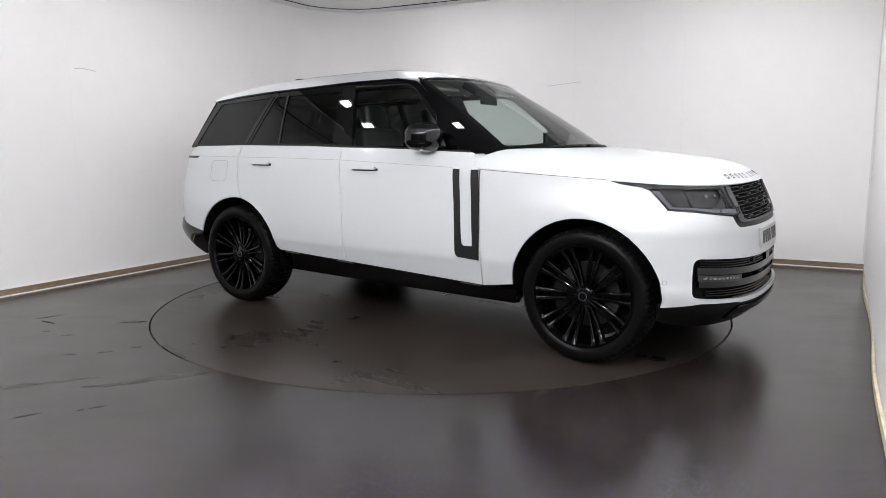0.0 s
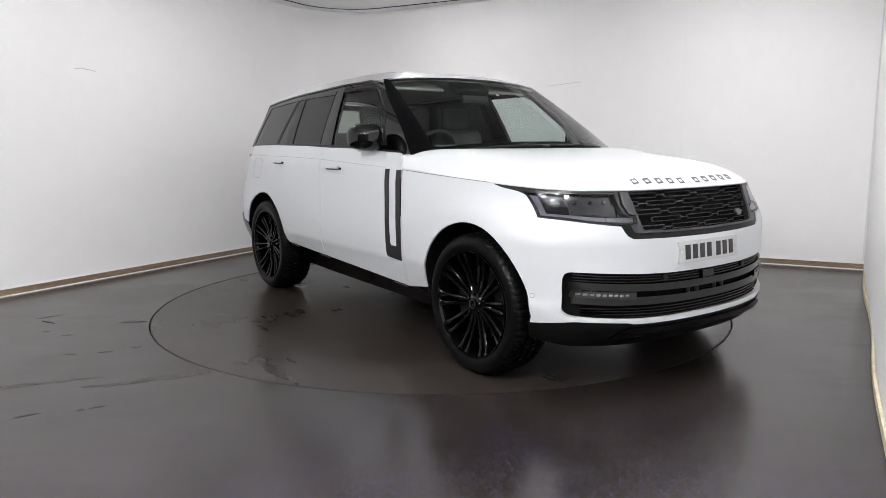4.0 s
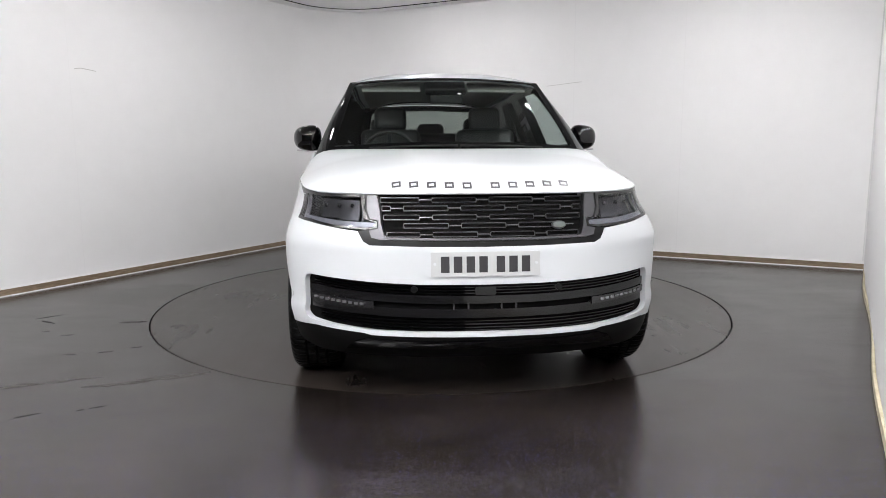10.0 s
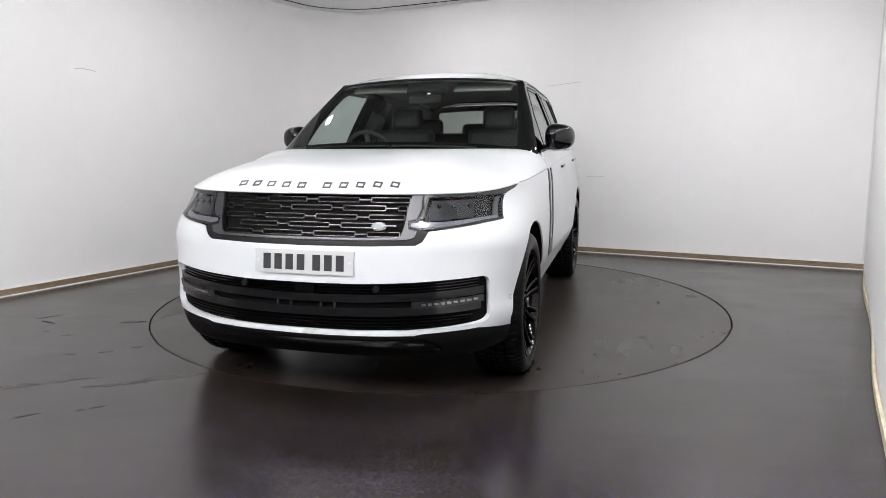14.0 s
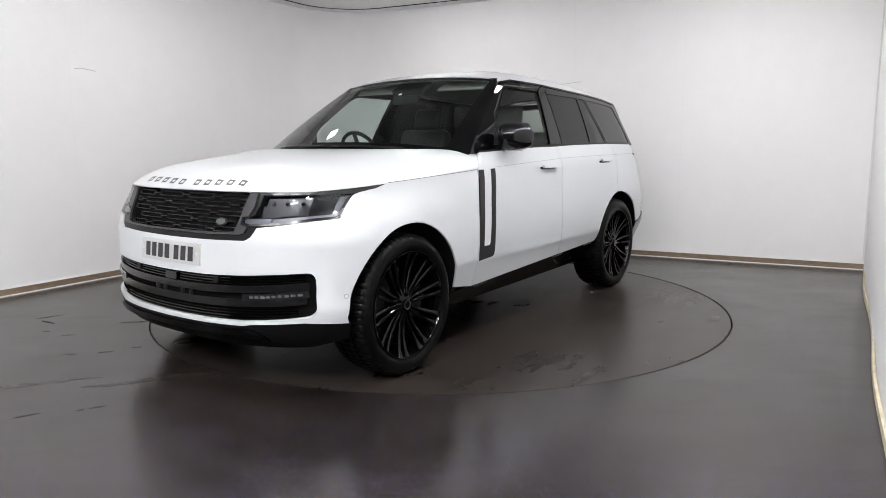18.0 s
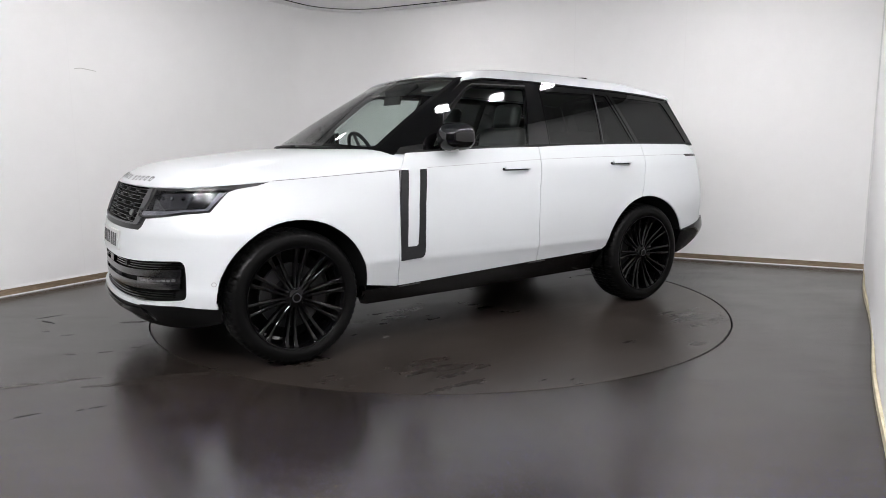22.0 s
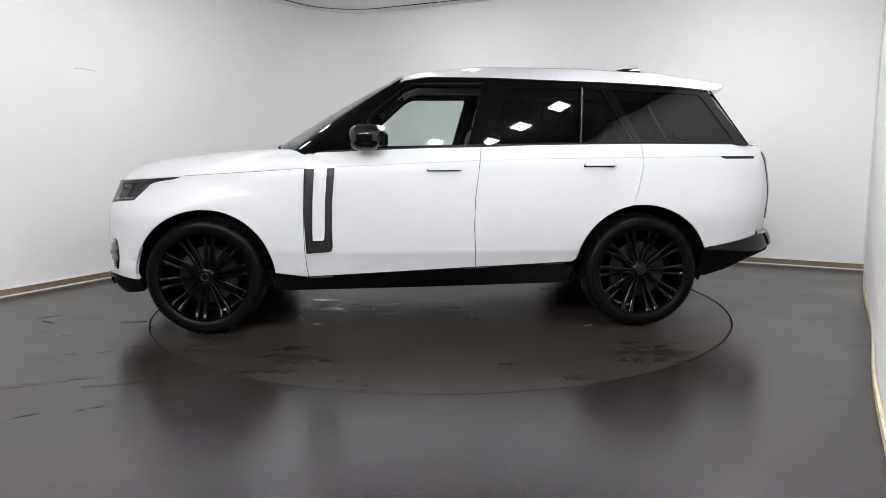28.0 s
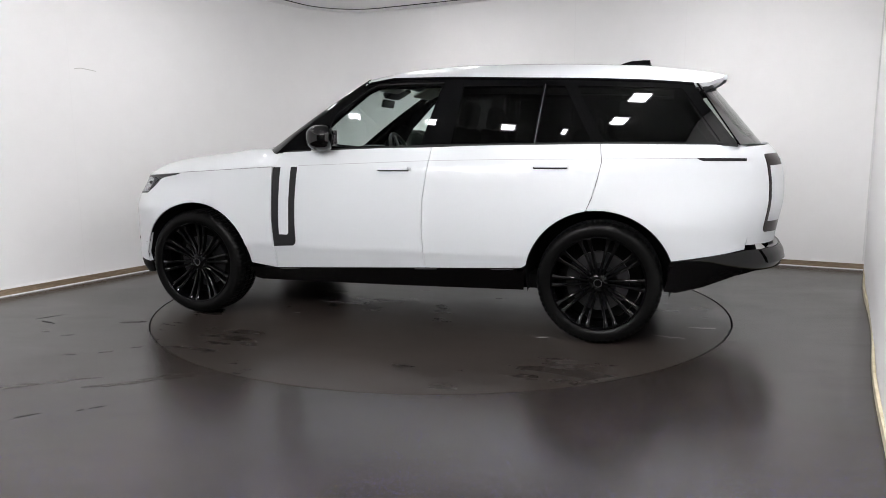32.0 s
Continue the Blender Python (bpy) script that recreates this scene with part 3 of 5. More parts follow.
# fender: from the headlight and arch back to the door
fender = [(-0.69 + G, crease(-0.7)), *[(x, crease(x)) for x in (-0.5, -0.3, -0.1)], (0.12, 1.073), (0.19, 1.052), (0.30, 1.036), (0.345, 1.02), (0.40, 0.968), (0.455, 0.915), (0.42, 0.62)]
fender += arch(ARCH_F, 0.456, 22, 178) + [(-0.69 + G, 0.386), (-0.678 + G, 0.55), (-0.677 + G, 0.74)]
mirror_pair("front_fender", side(fender), M_WHITE)
door_b = [(-1.876, 1.258), (-1.870, 1.2), (-1.858, 1.11), (-1.832, 0.92), (-1.825, 0.727), (-1.837, sill_top(-1.837))]
door_c = [(-2.985, 1.276), (-2.996, 1.161), (-2.977, 1.065), (-2.948, 0.95), (-2.913, 0.864)]
door_a = [(-0.76, 1.225), (-0.728, 1.172), (-0.701, 1.124), (-0.677, 0.739), (-0.678, 0.547), (-0.692, sill_top(-0.692))]
fd = [(x - G, z) for x, z in door_a] + [(-1.3, sill_top(-1.3))] + [(x + G, z) for x, z in door_b[::-1]] + [(-1.5, belt(-1.5)), (-1.22, belt(-1.22)), (-0.95, belt(-0.95))]
rd = [(x - G, z) for x, z in door_b] + [(-2.2, sill_top(-2.2)), (-2.50, 0.474)] + arch(ARCH_R, ARCH_R_RAD, 8, 80)[1:] + [(x + G, z) for x, z in door_c[::-1]] + [(-2.5, belt(-2.5)), (-2.2, belt(-2.2))]
rq = [(x - G, z) for x, z in door_c] + arch(ARCH_R, ARCH_R_RAD, 80, 160)[1:] + [(-3.60, 0.588), (-3.86, 0.635), (-3.90, 0.80), (-3.905, 1.0), (-3.90, 1.15), (-3.892, 1.245), (-3.80, 1.268), (-3.4, belt(-3.4))]
mirror_pair("front_door", side(fd), M_WHITE, step=0.024)
mirror_pair("rear_door", side(rd), M_WHITE, step=0.024)
mirror_pair("rear_quarter", side(rq), M_WHITE)
tail_a = by_x(-3.90, 1.0)[0]
tg = [(tail_a + 0.004, z) for z in (0.66, 0.8, 1.0, 1.15, 1.255)] + [(A3 - 0.45, 1.278), (A3 - 0.3, 1.282), (A3, 1.282)]
tg = tg + [(A3 * 2 - a, z) for a, z in tg[::-1][1:]]


def skin_round(a, z):
    return skin(a, z) if a <= A3 else mirrored(skin)(2 * A3 - a, z)


patch("tailgate", tg, skin_round, M_WHITE, car)

# nose: white bumper with the intake's opening
half = [(0.0, 0.372), (0.30, 0.375), (0.54, 0.380), (0.58, 0.389), (0.70, 0.397), (0.82, 0.404)]
chin = nose(half) + [by_x(0.448, 0.383)]
archy = [by_x(x, z) for x, z in arch(ARCH_F, 0.456, -2, 26, 8)]
upper = [by_x(0.42, 0.62), by_x(0.455, 0.915)]
brow = nose([(0.84, 0.905), (0.72, 0.886), (0.60, 0.872), (0.575, 0.825), (0.545, 0.808), (0.30, 0.802), (0.0, 0.799)])
left_half = chin + archy[1:] + upper[1:] + brow
bumper = left_half + [(-a, z) for a, z in left_half[::-1][1:-1]]
intake_l = [(0.0, 0.622), (0.30, 0.625), (0.52, 0.634), (0.70, 0.646), (0.866, 0.657), (0.868, 0.55), (0.864, 0.432), (0.74, 0.418), (0.52, 0.405), (0.30, 0.400), (0.0, 0.398)]
intake = rounded(nose(intake_l) + [(-a, z) for a, z in nose(intake_l)[::-1][1:-1]], 0.045, 6)
patch("front_bumper", bumper, skin, M_WHITE, car, holes=[intake], thick=0.03)
patch("intake_back", intake, skin, M_DARK, car, lift=-0.035)

# bonnet
edge_a = np.linspace(0, A1, 40)


def bonnet_edge(a):
    z = 1.045
    for _ in range(3):
        x = skin(a, z).x
        z = crease(x)
    return skin(a, z)


def bonnet_top(x):
    return float(np.interp(x, [-0.75, -0.4, -0.2, 0.06, 0.33, 0.6, 0.8], [1.250, 1.250, 1.241, 1.217, 1.188, 1.168, 1.160]))


def bonnet_rear(y):
    return float(np.interp(abs(y), [0, 0.3, 0.55, 0.75, 0.85, 0.93, 0.955, 0.972], [-0.415, -0.43, -0.475, -0.555, -0.690, -0.845, -0.835, -0.720]))


rho = [0.0] + list(np.linspace(0.12, 0.7, 7)) + [0.77, 0.83, 0.88, 0.92, 0.95, 0.97, 0.985, 0.994, 1.0]
cols = []
for k in np.linspace(1, 0, 18)[:-1]:          # behind the dome's middle
    col = []
    for r_ in rho:
        y = r_ * half_width(crease(-0.5))
        x = X0F + k * (bonnet_rear(y) - X0F)
        y = r_ * skin(*by_x(x, crease(x))).y
        z = crease(x) + (bonnet_top(x) - crease(x)) * (1 - r_ ** (4.6 + 13 * ease((-0.05 - x) / 0.6)))
        col.append(Vector((x, y, z)))
    cols.append(col)
for a in edge_a[::-1]:
    e = bonnet_edge(a)
    col = []
    for r_ in rho:
        x, y = X0F + r_ * (e.x - X0F), r_ * e.y
        z = e.z + (bonnet_top(x) - e.z) * (1 - r_ ** 4.6)
        col.append(Vector((x, y, z)))
    cols.append(col)
verts, faces = [], []
nr = len(rho)
for sg in (1, -1):
    o = len(verts)
    verts += [Vector((v.x, sg * v.y, v.z)) for col in cols for v in col]
    for i in range(len(cols) - 1):
        for j in range(nr - 1):
            q = (o + i * nr + j, o + i * nr + nr + j, o + i * nr + nr + j + 1, o + i * nr + j + 1)
            faces.append(q if sg < 0 else q[::-1])
bm = bmesh.new()
bv = [bm.verts.new(v) for v in verts]
for q in faces:
    try:
        bm.faces.new([bv[i] for i in q])
    except ValueError:
        pass
bmesh.ops.remove_doubles(bm, verts=bm.verts, dist=0.0005)
bmesh.ops.recalc_face_normals(bm, faces=bm.faces)
bonnet = part("bonnet", bm, M_WHITE, car)
sol = bonnet.modifiers.new("thickness", "SOLIDIFY")
sol.thickness, sol.offset = 0.01, -1

# ---- cabin ----
def cabin(x, z):
    """The side of the glasshouse."""
    t = z - 1.265
    y = 0.905 - 0.36 * t - 0.16 * t * t
    return Vector((x, y * float(np.interp(x, [-3.9, -3.5, -3.05, -2.7, -1.9, -1.2, -0.5], [0.82, 0.886, 0.938, 0.973, 0.995, 1.0, 0.985])), z))


rail = [(-1.35, 1.710), (-1.53, 1.738), (-1.97, 1.734), (-2.48, 1.713), (-2.90, 1.698), (-3.25, 1.679), (-3.525, 1.654)]
house = [(-0.70, 1.222), (-0.784, 1.300), (-0.86, 1.365), (-0.945, 1.428), (-1.04, 1.495), (-1.14, 1.562), (-1.24, 1.632)] + rail + [(-3.59, 1.54), (-3.80, 1.262), (-2.95, 1.272), (-1.87, 1.259), (-1.22, 1.238), (-0.78, 1.219)]
win_f = rounded([(-0.985, 1.262), (-1.115, 1.43), (-1.36, 1.645), (-1.43, 1.676), (-1.895, 1.675), (-1.79, 1.272)], 0.02)
win_r = rounded([(-2.048, 1.665), (-2.592, 1.658), (-2.552, 1.288), (-2.01, 1.283)], 0.015)
win_q = rounded([(-2.618, 1.657), (-2.735, 1.652), (-2.925, 1.290), (-2.578, 1.289)], 0.015)
win_d = rounded([(-2.81, 1.652), (-3.46, 1.622), (-3.70, 1.285), (-3.005, 1.291)], 0.02)
mirror_pair("window_surround", house, M_BLACK, "gloss black pillars and window frames", f=cabin, holes=[win_f, win_r, win_q, win_d], thick=0.03)
mirror_pair("front_window", win_f, M_CLEAR, "clear green-tinted side window", f=cabin, lift=-0.006, thick=0.004, step=0.1)
for w in (win_r, win_q, win_d):
    mirror_pair("rear_window", w, M_TINT, "dark privacy glass", f=cabin, lift=-0.004, thick=0.004, step=0.1)


def screen(u, v):
    """Windscreen: u from the right edge to the left, v from the base to the top."""
    s = 2 * u - 1
    bend = abs(s) ** 2.6
    base = Vector((-0.40 - 0.18 * bend, 0.838 * s, 1.262 - 0.042 * bend))
    head = Vector((-1.285 - 0.065 * bend, 0.705 * s, 1.765 - 0.030 * s * s))
    p = base.lerp(head, v)
    return p + Vector((0.55, 0, 0.85)).normalized() * 0.014 * math.sin(math.pi * min(max(v, 0), 1)) * 0.9


inner_ws = rounded([(0.022, 0.06), (0.978, 0.06), (0.972, 0.97), (0.028, 0.97)], 0.04)
patch("windscreen_border", [(0.0, -0.02), (1.0, -0.02), (1.0, 1.0), (0.0, 1.0)], screen, M_BLACK, car, "black windscreen edge band", holes=[inner_ws], thick=0.006, step=0.06)
patch("windscreen", inner_ws, screen, M_SCREEN, car, "clear laminated windscreen", thick=0.004, step=0.08)


def roof_line(x):
    return float(np.interp(x, [-3.95, -3.87, -3.56, -3.24, -2.64, -2.0, -1.74, -1.47, -1.34, -1.28], [1.69, 1.708, 1.770, 1.813, 1.846, 1.855, 1.845, 1.812, 1.781, 1.766]))


def rail_line(x):
    return float(np.interp(x, [-3.95, -3.555, -3.25, -2.9, -2.48, -1.97, -1.53, -1.30, -1.2], [1.60, 1.655, 1.682, 1.701, 1.716, 1.737, 1.741, 1.728, 1.70]))


T_C, T_E = smooth_table(*zip(*[(x, roof_line(x)) for x in np.linspace(-3.95, -1.28, 16)])), smooth_table(*zip(*[(x, rail_line(x)) for x in np.linspace(-3.95, -1.2, 12)]))


def roof(x, s):
    """Roof: s from -1 at the right rail to 1 at the left rail."""
    zc, ze = float(np.interp(x, *T_C)), float(np.interp(x, *T_E))
    y = cabin(x, min(ze, 1.74)).y + 0.004
    return Vector((x, y * s, ze + (zc - ze) * (1 - abs(s) ** 3.4)))


ro = [(-1.285, 0), (-1.297, 0.5), (-1.33, 0.98), (-1.36, 1.0), (-3.55, 1.0), (-3.62, 0.96), (-3.70, 0.8), (-3.755, 0.4), (-3.765, 0)]
ro = ro + [(x, -s) for x, s in ro[::-1][1:-1]]
patch("roof", ro, roof, M_WHITE, car, thick=0.03, step=0.06)




def pillar(u, v):
    """Between the windscreen's edge (u = 0) and the side's front edge (u = 1)."""
    edge = [(-0.69, 1.215), (-0.784, 1.300), (-0.945, 1.428), (-1.14, 1.562), (-1.24, 1.632), (-1.36, 1.72)]
    z = 1.215 + 0.50 * v
    x = float(np.interp(z, [p[1] for p in edge], [p[0] for p in edge]))
    a, b = screen(1.0, v), cabin(x, z)
    p = a.lerp(b, u)
    return p + Vector((0.3, 0.5, 0.3)) * 0.02 * u * (1 - u)


mirror_pair("front_pillar", [(-0.02, 0.0), (1.0, 0.0), (1.0, 0.975), (-0.02, 0.975)], M_BLACK, "gloss black windscreen pillar", f=pillar, thick=0.02, step=0.08)


# grey for the fuel flap's gap and the painted shade of the shoulder crease
M_CREASE_GAP = material("crease_shade_and_gap", (0.30, 0.30, 0.31), 0.6)


# ---- wheels ----
def tyre_mesh():
    prof = [(0.300, -0.03), (0.305, -0.010), (0.316, 0.000), (0.332, 0.007), (0.350, 0.007), (0.366, 0.001), (0.379, -0.012), (0.387, -0.028),
            (0.390, -0.045), (0.391, -0.078), (0.381, -0.080), (0.381, -0.090), (0.391, -0.092), (0.392, -0.128), (0.381, -0.130), (0.381, -0.142),
            (0.392, -0.144), (0.391, -0.182), (0.381, -0.184), (0.381, -0.194), (0.391, -0.196), (0.388, -0.235), (0.376, -0.262), (0.34, -0.278), (0.292, -0.262)]
    prof = [(0.292 + (r - 0.300) * 1.154, y) for r, y in prof]
    v, f = lathe(prof, 256, True)
    k = len(prof)
    out = []
    for n, p in enumerate(v):
        seg, q = divmod(n, k)
        if q in (6, 7, 8, 9, 12, 13, 16, 17, 20, 21, 22) and (seg + (q > 10)) % 4 == 0:
            r = math.hypot(p[0], p[2])
            s = (r - 0.005) / r
            p = (p[0] * s, p[1], p[2] * s)
        out.append(p)
    me = bpy.data.meshes.new("tyre")
    me.from_pydata(out, [], f)
    me.update()
    me.shade_smooth()
    me.set_sharp_from_angle(angle=radians(24))
    me.materials.append(M_TYRE)
    return me


def spoke_mesh():
    """A pair of slim blades from the hub to the rim."""
    bm = bmesh.new()
    for sg in (1, -1):
        rows = []
        for r, off, w, y, d in ((0.045, 0.009, 0.0070, -0.037, 0.034), (0.10, 0.0135, 0.0085, -0.044, 0.040), (0.18, 0.020, 0.0095, -0.038, 0.044), (0.245, 0.0255, 0.0110, -0.024, 0.046), (0.275, 0.0285, 0.0135, -0.014, 0.050), (0.290, 0.030, 0.0190, -0.005, 0.056)):
            c = sg * off
            rows.append([bm.verts.new((r, y - d, c + w * 0.8)), bm.verts.new((r, y - 0.004, c + w)), bm.verts.new((r, y, c + w * 0.55)), bm.verts.new((r, y, c - w * 0.55)), bm.verts.new((r, y - 0.004, c - w)), bm.verts.new((r, y - d, c - w * 0.8))])
        for a, b in zip(rows, rows[1:]):
            for i in range(5):
                bm.faces.new((a[i], a[i + 1], b[i + 1], b[i]))
        bm.faces.new(rows[0])
        bm.faces.new(rows[-1][::-1])
    bmesh.ops.recalc_face_normals(bm, faces=bm.faces)
    me = bpy.data.meshes.new("spoke")
    bm.to_mesh(me)
    bm.free()
    me.shade_smooth()
    me.set_sharp_from_angle(angle=radians(40))
    me.materials.append(M_RIM)
    return me


TYRE, SPOKE = tyre_mesh(), spoke_mesh()
M_DISCBRAKE = material("brake_steel", (0.05, 0.05, 0.052), 0.40, 0.85)


def wheel(x, sg, turn):
    w = new("wheel")
    w.parent = car
    w.location = (x, sg * (0.982 if x > -1 else 0.965), 0.397)
    w.rotation_euler = (0, 0, 0 if sg > 0 else math.pi)
    t = new("tyre", TYRE)
    t.parent = w
    t["label"] = "low-profile black road tyre"
    v, f = lathe([(0.296, -0.030), (0.303, -0.004), (0.301, 0.002), (0.295, 0.001), (0.290, -0.010), (0.285, -0.030), (0.279, -0.06), (0.273, -0.15), (0.279, -0.25)], 96)
    hard(pydata("rim", v, f, M_RIM, w, "gloss black alloy rim"), 50)
    for k in range(10):
        s = new("spoke", SPOKE)
        s.parent = w
        s.rotation_euler = (0, radians(36 * k + turn), 0)
    v, f = lathe([(0.0, -0.030), (0.030, -0.030), (0.046, -0.034), (0.062, -0.042), (0.072, -0.060), (0.075, -0.10)], 48)
    hard(pydata("hub", v, f, M_RIM, w), 40)
    v, f = lathe([(0.0, -0.018), (0.018, -0.0185), (0.0185, -0.023), (0.0215, -0.023), (0.0225, -0.019), (0.027, -0.019), (0.029, -0.023), (0.030, -0.032)], 40)
    hard(pydata("hub_cap", v, f, M_RIM, w, "small round silver-rimmed hub cap"), 30)
    v, f = lathe([(0.0225, -0.0175), (0.027, -0.0175), (0.028, -0.022), (0.0215, -0.022)], 40, True)
    hard(pydata("cap_ring", v, f, M_GREY, w), 30)
    for k in range(5):
        a = radians(72 * k + 18 + turn)
        bm = bmesh.new()
        bmesh.ops.create_cone(bm, cap_ends=True, segments=6, radius1=0.009, radius2=0.008, depth=0.016, matrix=Matrix.Translation((0.054 * math.cos(a), -0.034, 0.054 * math.sin(a))) @ Matrix.Rotation(radians(-90), 4, "X"))
        part("wheel_nut", bm, M_RIM, w, smooth=False)
    v, f = lathe([(0.08, -0.120), (0.115, -0.118), (0.12, -0.110), (0.192, -0.110), (0.194, -0.112), (0.194, -0.138), (0.12, -0.14)], 64)
    hard(pydata("brake_disc", v, f, M_DISCBRAKE, w, "bare steel brake disc"), 30)
    bm = bmesh.new()
    prof = []
    for a in np.linspace(-34, 34, 9):
        c, s_ = math.cos(radians(a)), math.sin(radians(a))
        prof.append([bm.verts.new((r * c, y, r * s_)) for r, y in ((0.125, -0.085), (0.21, -0.085), (0.21, -0.165), (0.125, -0.165))])
    for a, b in zip(prof, prof[1:]):
        for i in range(4):
            bm.faces.new((a[i], a[(i + 1) % 4], b[(i + 1) % 4], b[i]))
    bm.faces.new(prof[0])
    bm.faces.new(prof[-1][::-1])
    bmesh.ops.recalc_face_normals(bm, faces=bm.faces)
    cal = part("brake_caliper", bm, M_SATIN, w, smooth=False)
    cal.rotation_euler = (0, radians(0 if (x < -1) == (sg > 0) else 180), 0)
    v, f = lathe([(0.0, -0.17), (0.265, -0.17)], 48)
    pydata("inner_shield", v, f, M_DARK, w)
    return w


for x, sg, turn in ((0, 1, 9), (0, -1, 3), (-2.997, 1, 0), (-2.997, -1, 13)):
    wheel(x, sg, turn)

# ---- wheel wells, sills, underside ----
for (cx, cz), r in ((ARCH_F, 0.452), (ARCH_R, 0.456)):
    for sg in (1, -1):
        v, f = [], []
        pts = [(cx + r - 0.01, 0.31)] + arch((cx, cz), r, 0, 180, 26) + [(cx - r + 0.01, 0.31)]
        for x, z in pts:
            b = abs(skin(*by_x(x, max(z, 0.3))).y)
            v += [(x, sg * (b - 0.008), z), (x, sg * (b - 0.035), z + (0.0 if z < 0.3 else 0.012)), (x, sg * 0.58, z)]
        for i in range(len(pts) - 1):
            for k in (0, 1):
                f.append((3 * i + k, 3 * i + k + 1, 3 * i + 4 + k, 3 * i + 3 + k))
        o = len(v)
        v.append((cx, sg * 0.58, 0.3))
        f += [(3 * i + 2, o, 3 * i + 5) for i in range(len(pts) - 1)]
        wl_ = pydata("wheel_arch_liner", v, f, M_DARK, car, "matt black wheel-arch liner")
bm = bmesh.new()
box(bm, (2.9, 1.62, 0.10), Matrix.Translation((-1.5, 0, 0.36)), 0.03)
box(bm, (0.62, 1.10, 0.16), Matrix.Translation((0.30, 0, 0.34)), 0.05)
box(bm, (0.75, 1.10, 0.16), Matrix.Translation((-3.3, 0, 0.47)), 0.05)
box(bm, (0.10, 1.5, 0.10), Matrix.Translation((0, 0, 0.38)), 0.02)
box(bm, (0.10, 1.5, 0.10), Matrix.Translation((-2.997, 0, 0.38)), 0.02)
part("underbody", bm, M_DARK, car, "dark underside with axles", smooth=False)
sill = [(x, sill_top(x) - 0.002) for x in (-0.44, -0.69, -1.2, -1.84, -2.3, -2.53)] + [(-2.50, 0.305), (-1.52, 0.287), (-0.505, 0.277), (-0.455, 0.29)]


def tucked(a, z):
    """The sill leans in towards its lower edge."""
    p = skin(a, z)
    return p - Vector((0, math.copysign(0.42 * max(0.0, sill_top(p.x) - z), p.y), 0))


mirror_pair("sill", side(sill), M_BLACK, "gloss black sill below the doors", f=tucked, thick=0.05)
for xa, xb in ((-0.70, -0.86), (-1.76, -1.92), (-2.3, -2.45)):
    strip = [(xa, sill_top(xa) - 0.006), (xb, sill_top(xb) - 0.006), (xb, sill_top(xb) - 0.012), (xa, sill_top(xa) - 0.012)]
    mirror_pair("sill_clip", side(strip), M_GREY, lift=0.004, thick=0.004)

M_LOWER = material("moulded_black", (0.003, 0.003, 0.003), 0.5, 0.0, 0.0, 0.1)
# front lower lip and splitter
lip_l = nose([(0.0, 0.369), (0.30, 0.372), (0.54, 0.377), (0.58, 0.386), (0.70, 0.394), (0.82, 0.401)]) + [by_x(0.43, 0.380), by_x(0.425, 0.295), by_x(0.58, 0.262)] + nose([(0.60, 0.255), (0.30, 0.250), (0.0, 0.25)])
lip = lip_l + [(-a, z) for a, z in lip_l[::-1][1:-1]]
patch("lower_bumper", lip, skin, M_LOWER, car, "matt black lower bumper", lift=-0.006, thick=0.05)
bl_l = nose([(0.0, 0.352), (0.40, 0.356), (0.56, 0.366), (0.62, 0.345), (0.66, 0.305), (0.56, 0.315), (0.40, 0.322), (0.0, 0.318)])
patch("splitter_blade", bl_l + [(-a, z) for a, z in bl_l[::-1][1:-1]], skin, M_BLACK, car, "gloss black blade under the bumper", lift=0.008, thick=0.02)

# rear lower bumper, all round the tail
rb_l = side([(-3.425, 0.552), (-3.60, 0.584), (-3.75, 0.612), (-3.86, 0.631)]) + [(A3 - 0.5, 0.632), (A3, 0.632)]
rb_b = side([(-3.40, 0.362), (-3.47, 0.355), (-3.62, 0.395), (-3.80, 0.470), (-3.92, 0.50)]) + [(A3 - 0.5, 0.505), (A3, 0.505)]
full = rb_l + [(2 * A3 - a, z) for a, z in rb_l[::-1][1:]] + [(2 * A3 - a, z) for a, z in rb_b] + rb_b[::-1][1:]


def bulge(a, z):
    """The lower rear bumper stands out from the tail, most at its ledge."""
    p = skin_round(a, z)
    k = ease((min(a, 2 * A3 - a) - by_x(-3.5, 0.55)[0]) / 0.42) * ease((z - 0.40) / 0.12)
    d = Vector((p.x + 3.2, p.y, 0)).normalized()
    return p + d * 0.014 * k


patch("rear_bumper", full, bulge, M_BLACK, car, "gloss black lower rear bumper", lift=0.004, thick=0.06)
rs = [(A3 - 0.83, 0.628), (A3 + 0.83, 0.628), (A3 + 0.80, 0.545), (A3 - 0.80, 0.545)]
patch("rear_bumper_trim", rs, bulge, material("satin_pewter", (0.012, 0.012, 0.013), 0.25, 0.3), car, "satin pewter-grey strip in the rear bumper", lift=0.014, thick=0.012)
bm = bmesh.new()
box(bm, (0.45, 1.4, 0.12), Matrix.Translation((-3.72, 0, 0.60)), 0.04)
part("rear_crossmember", bm, M_DARK, car, smooth=False)

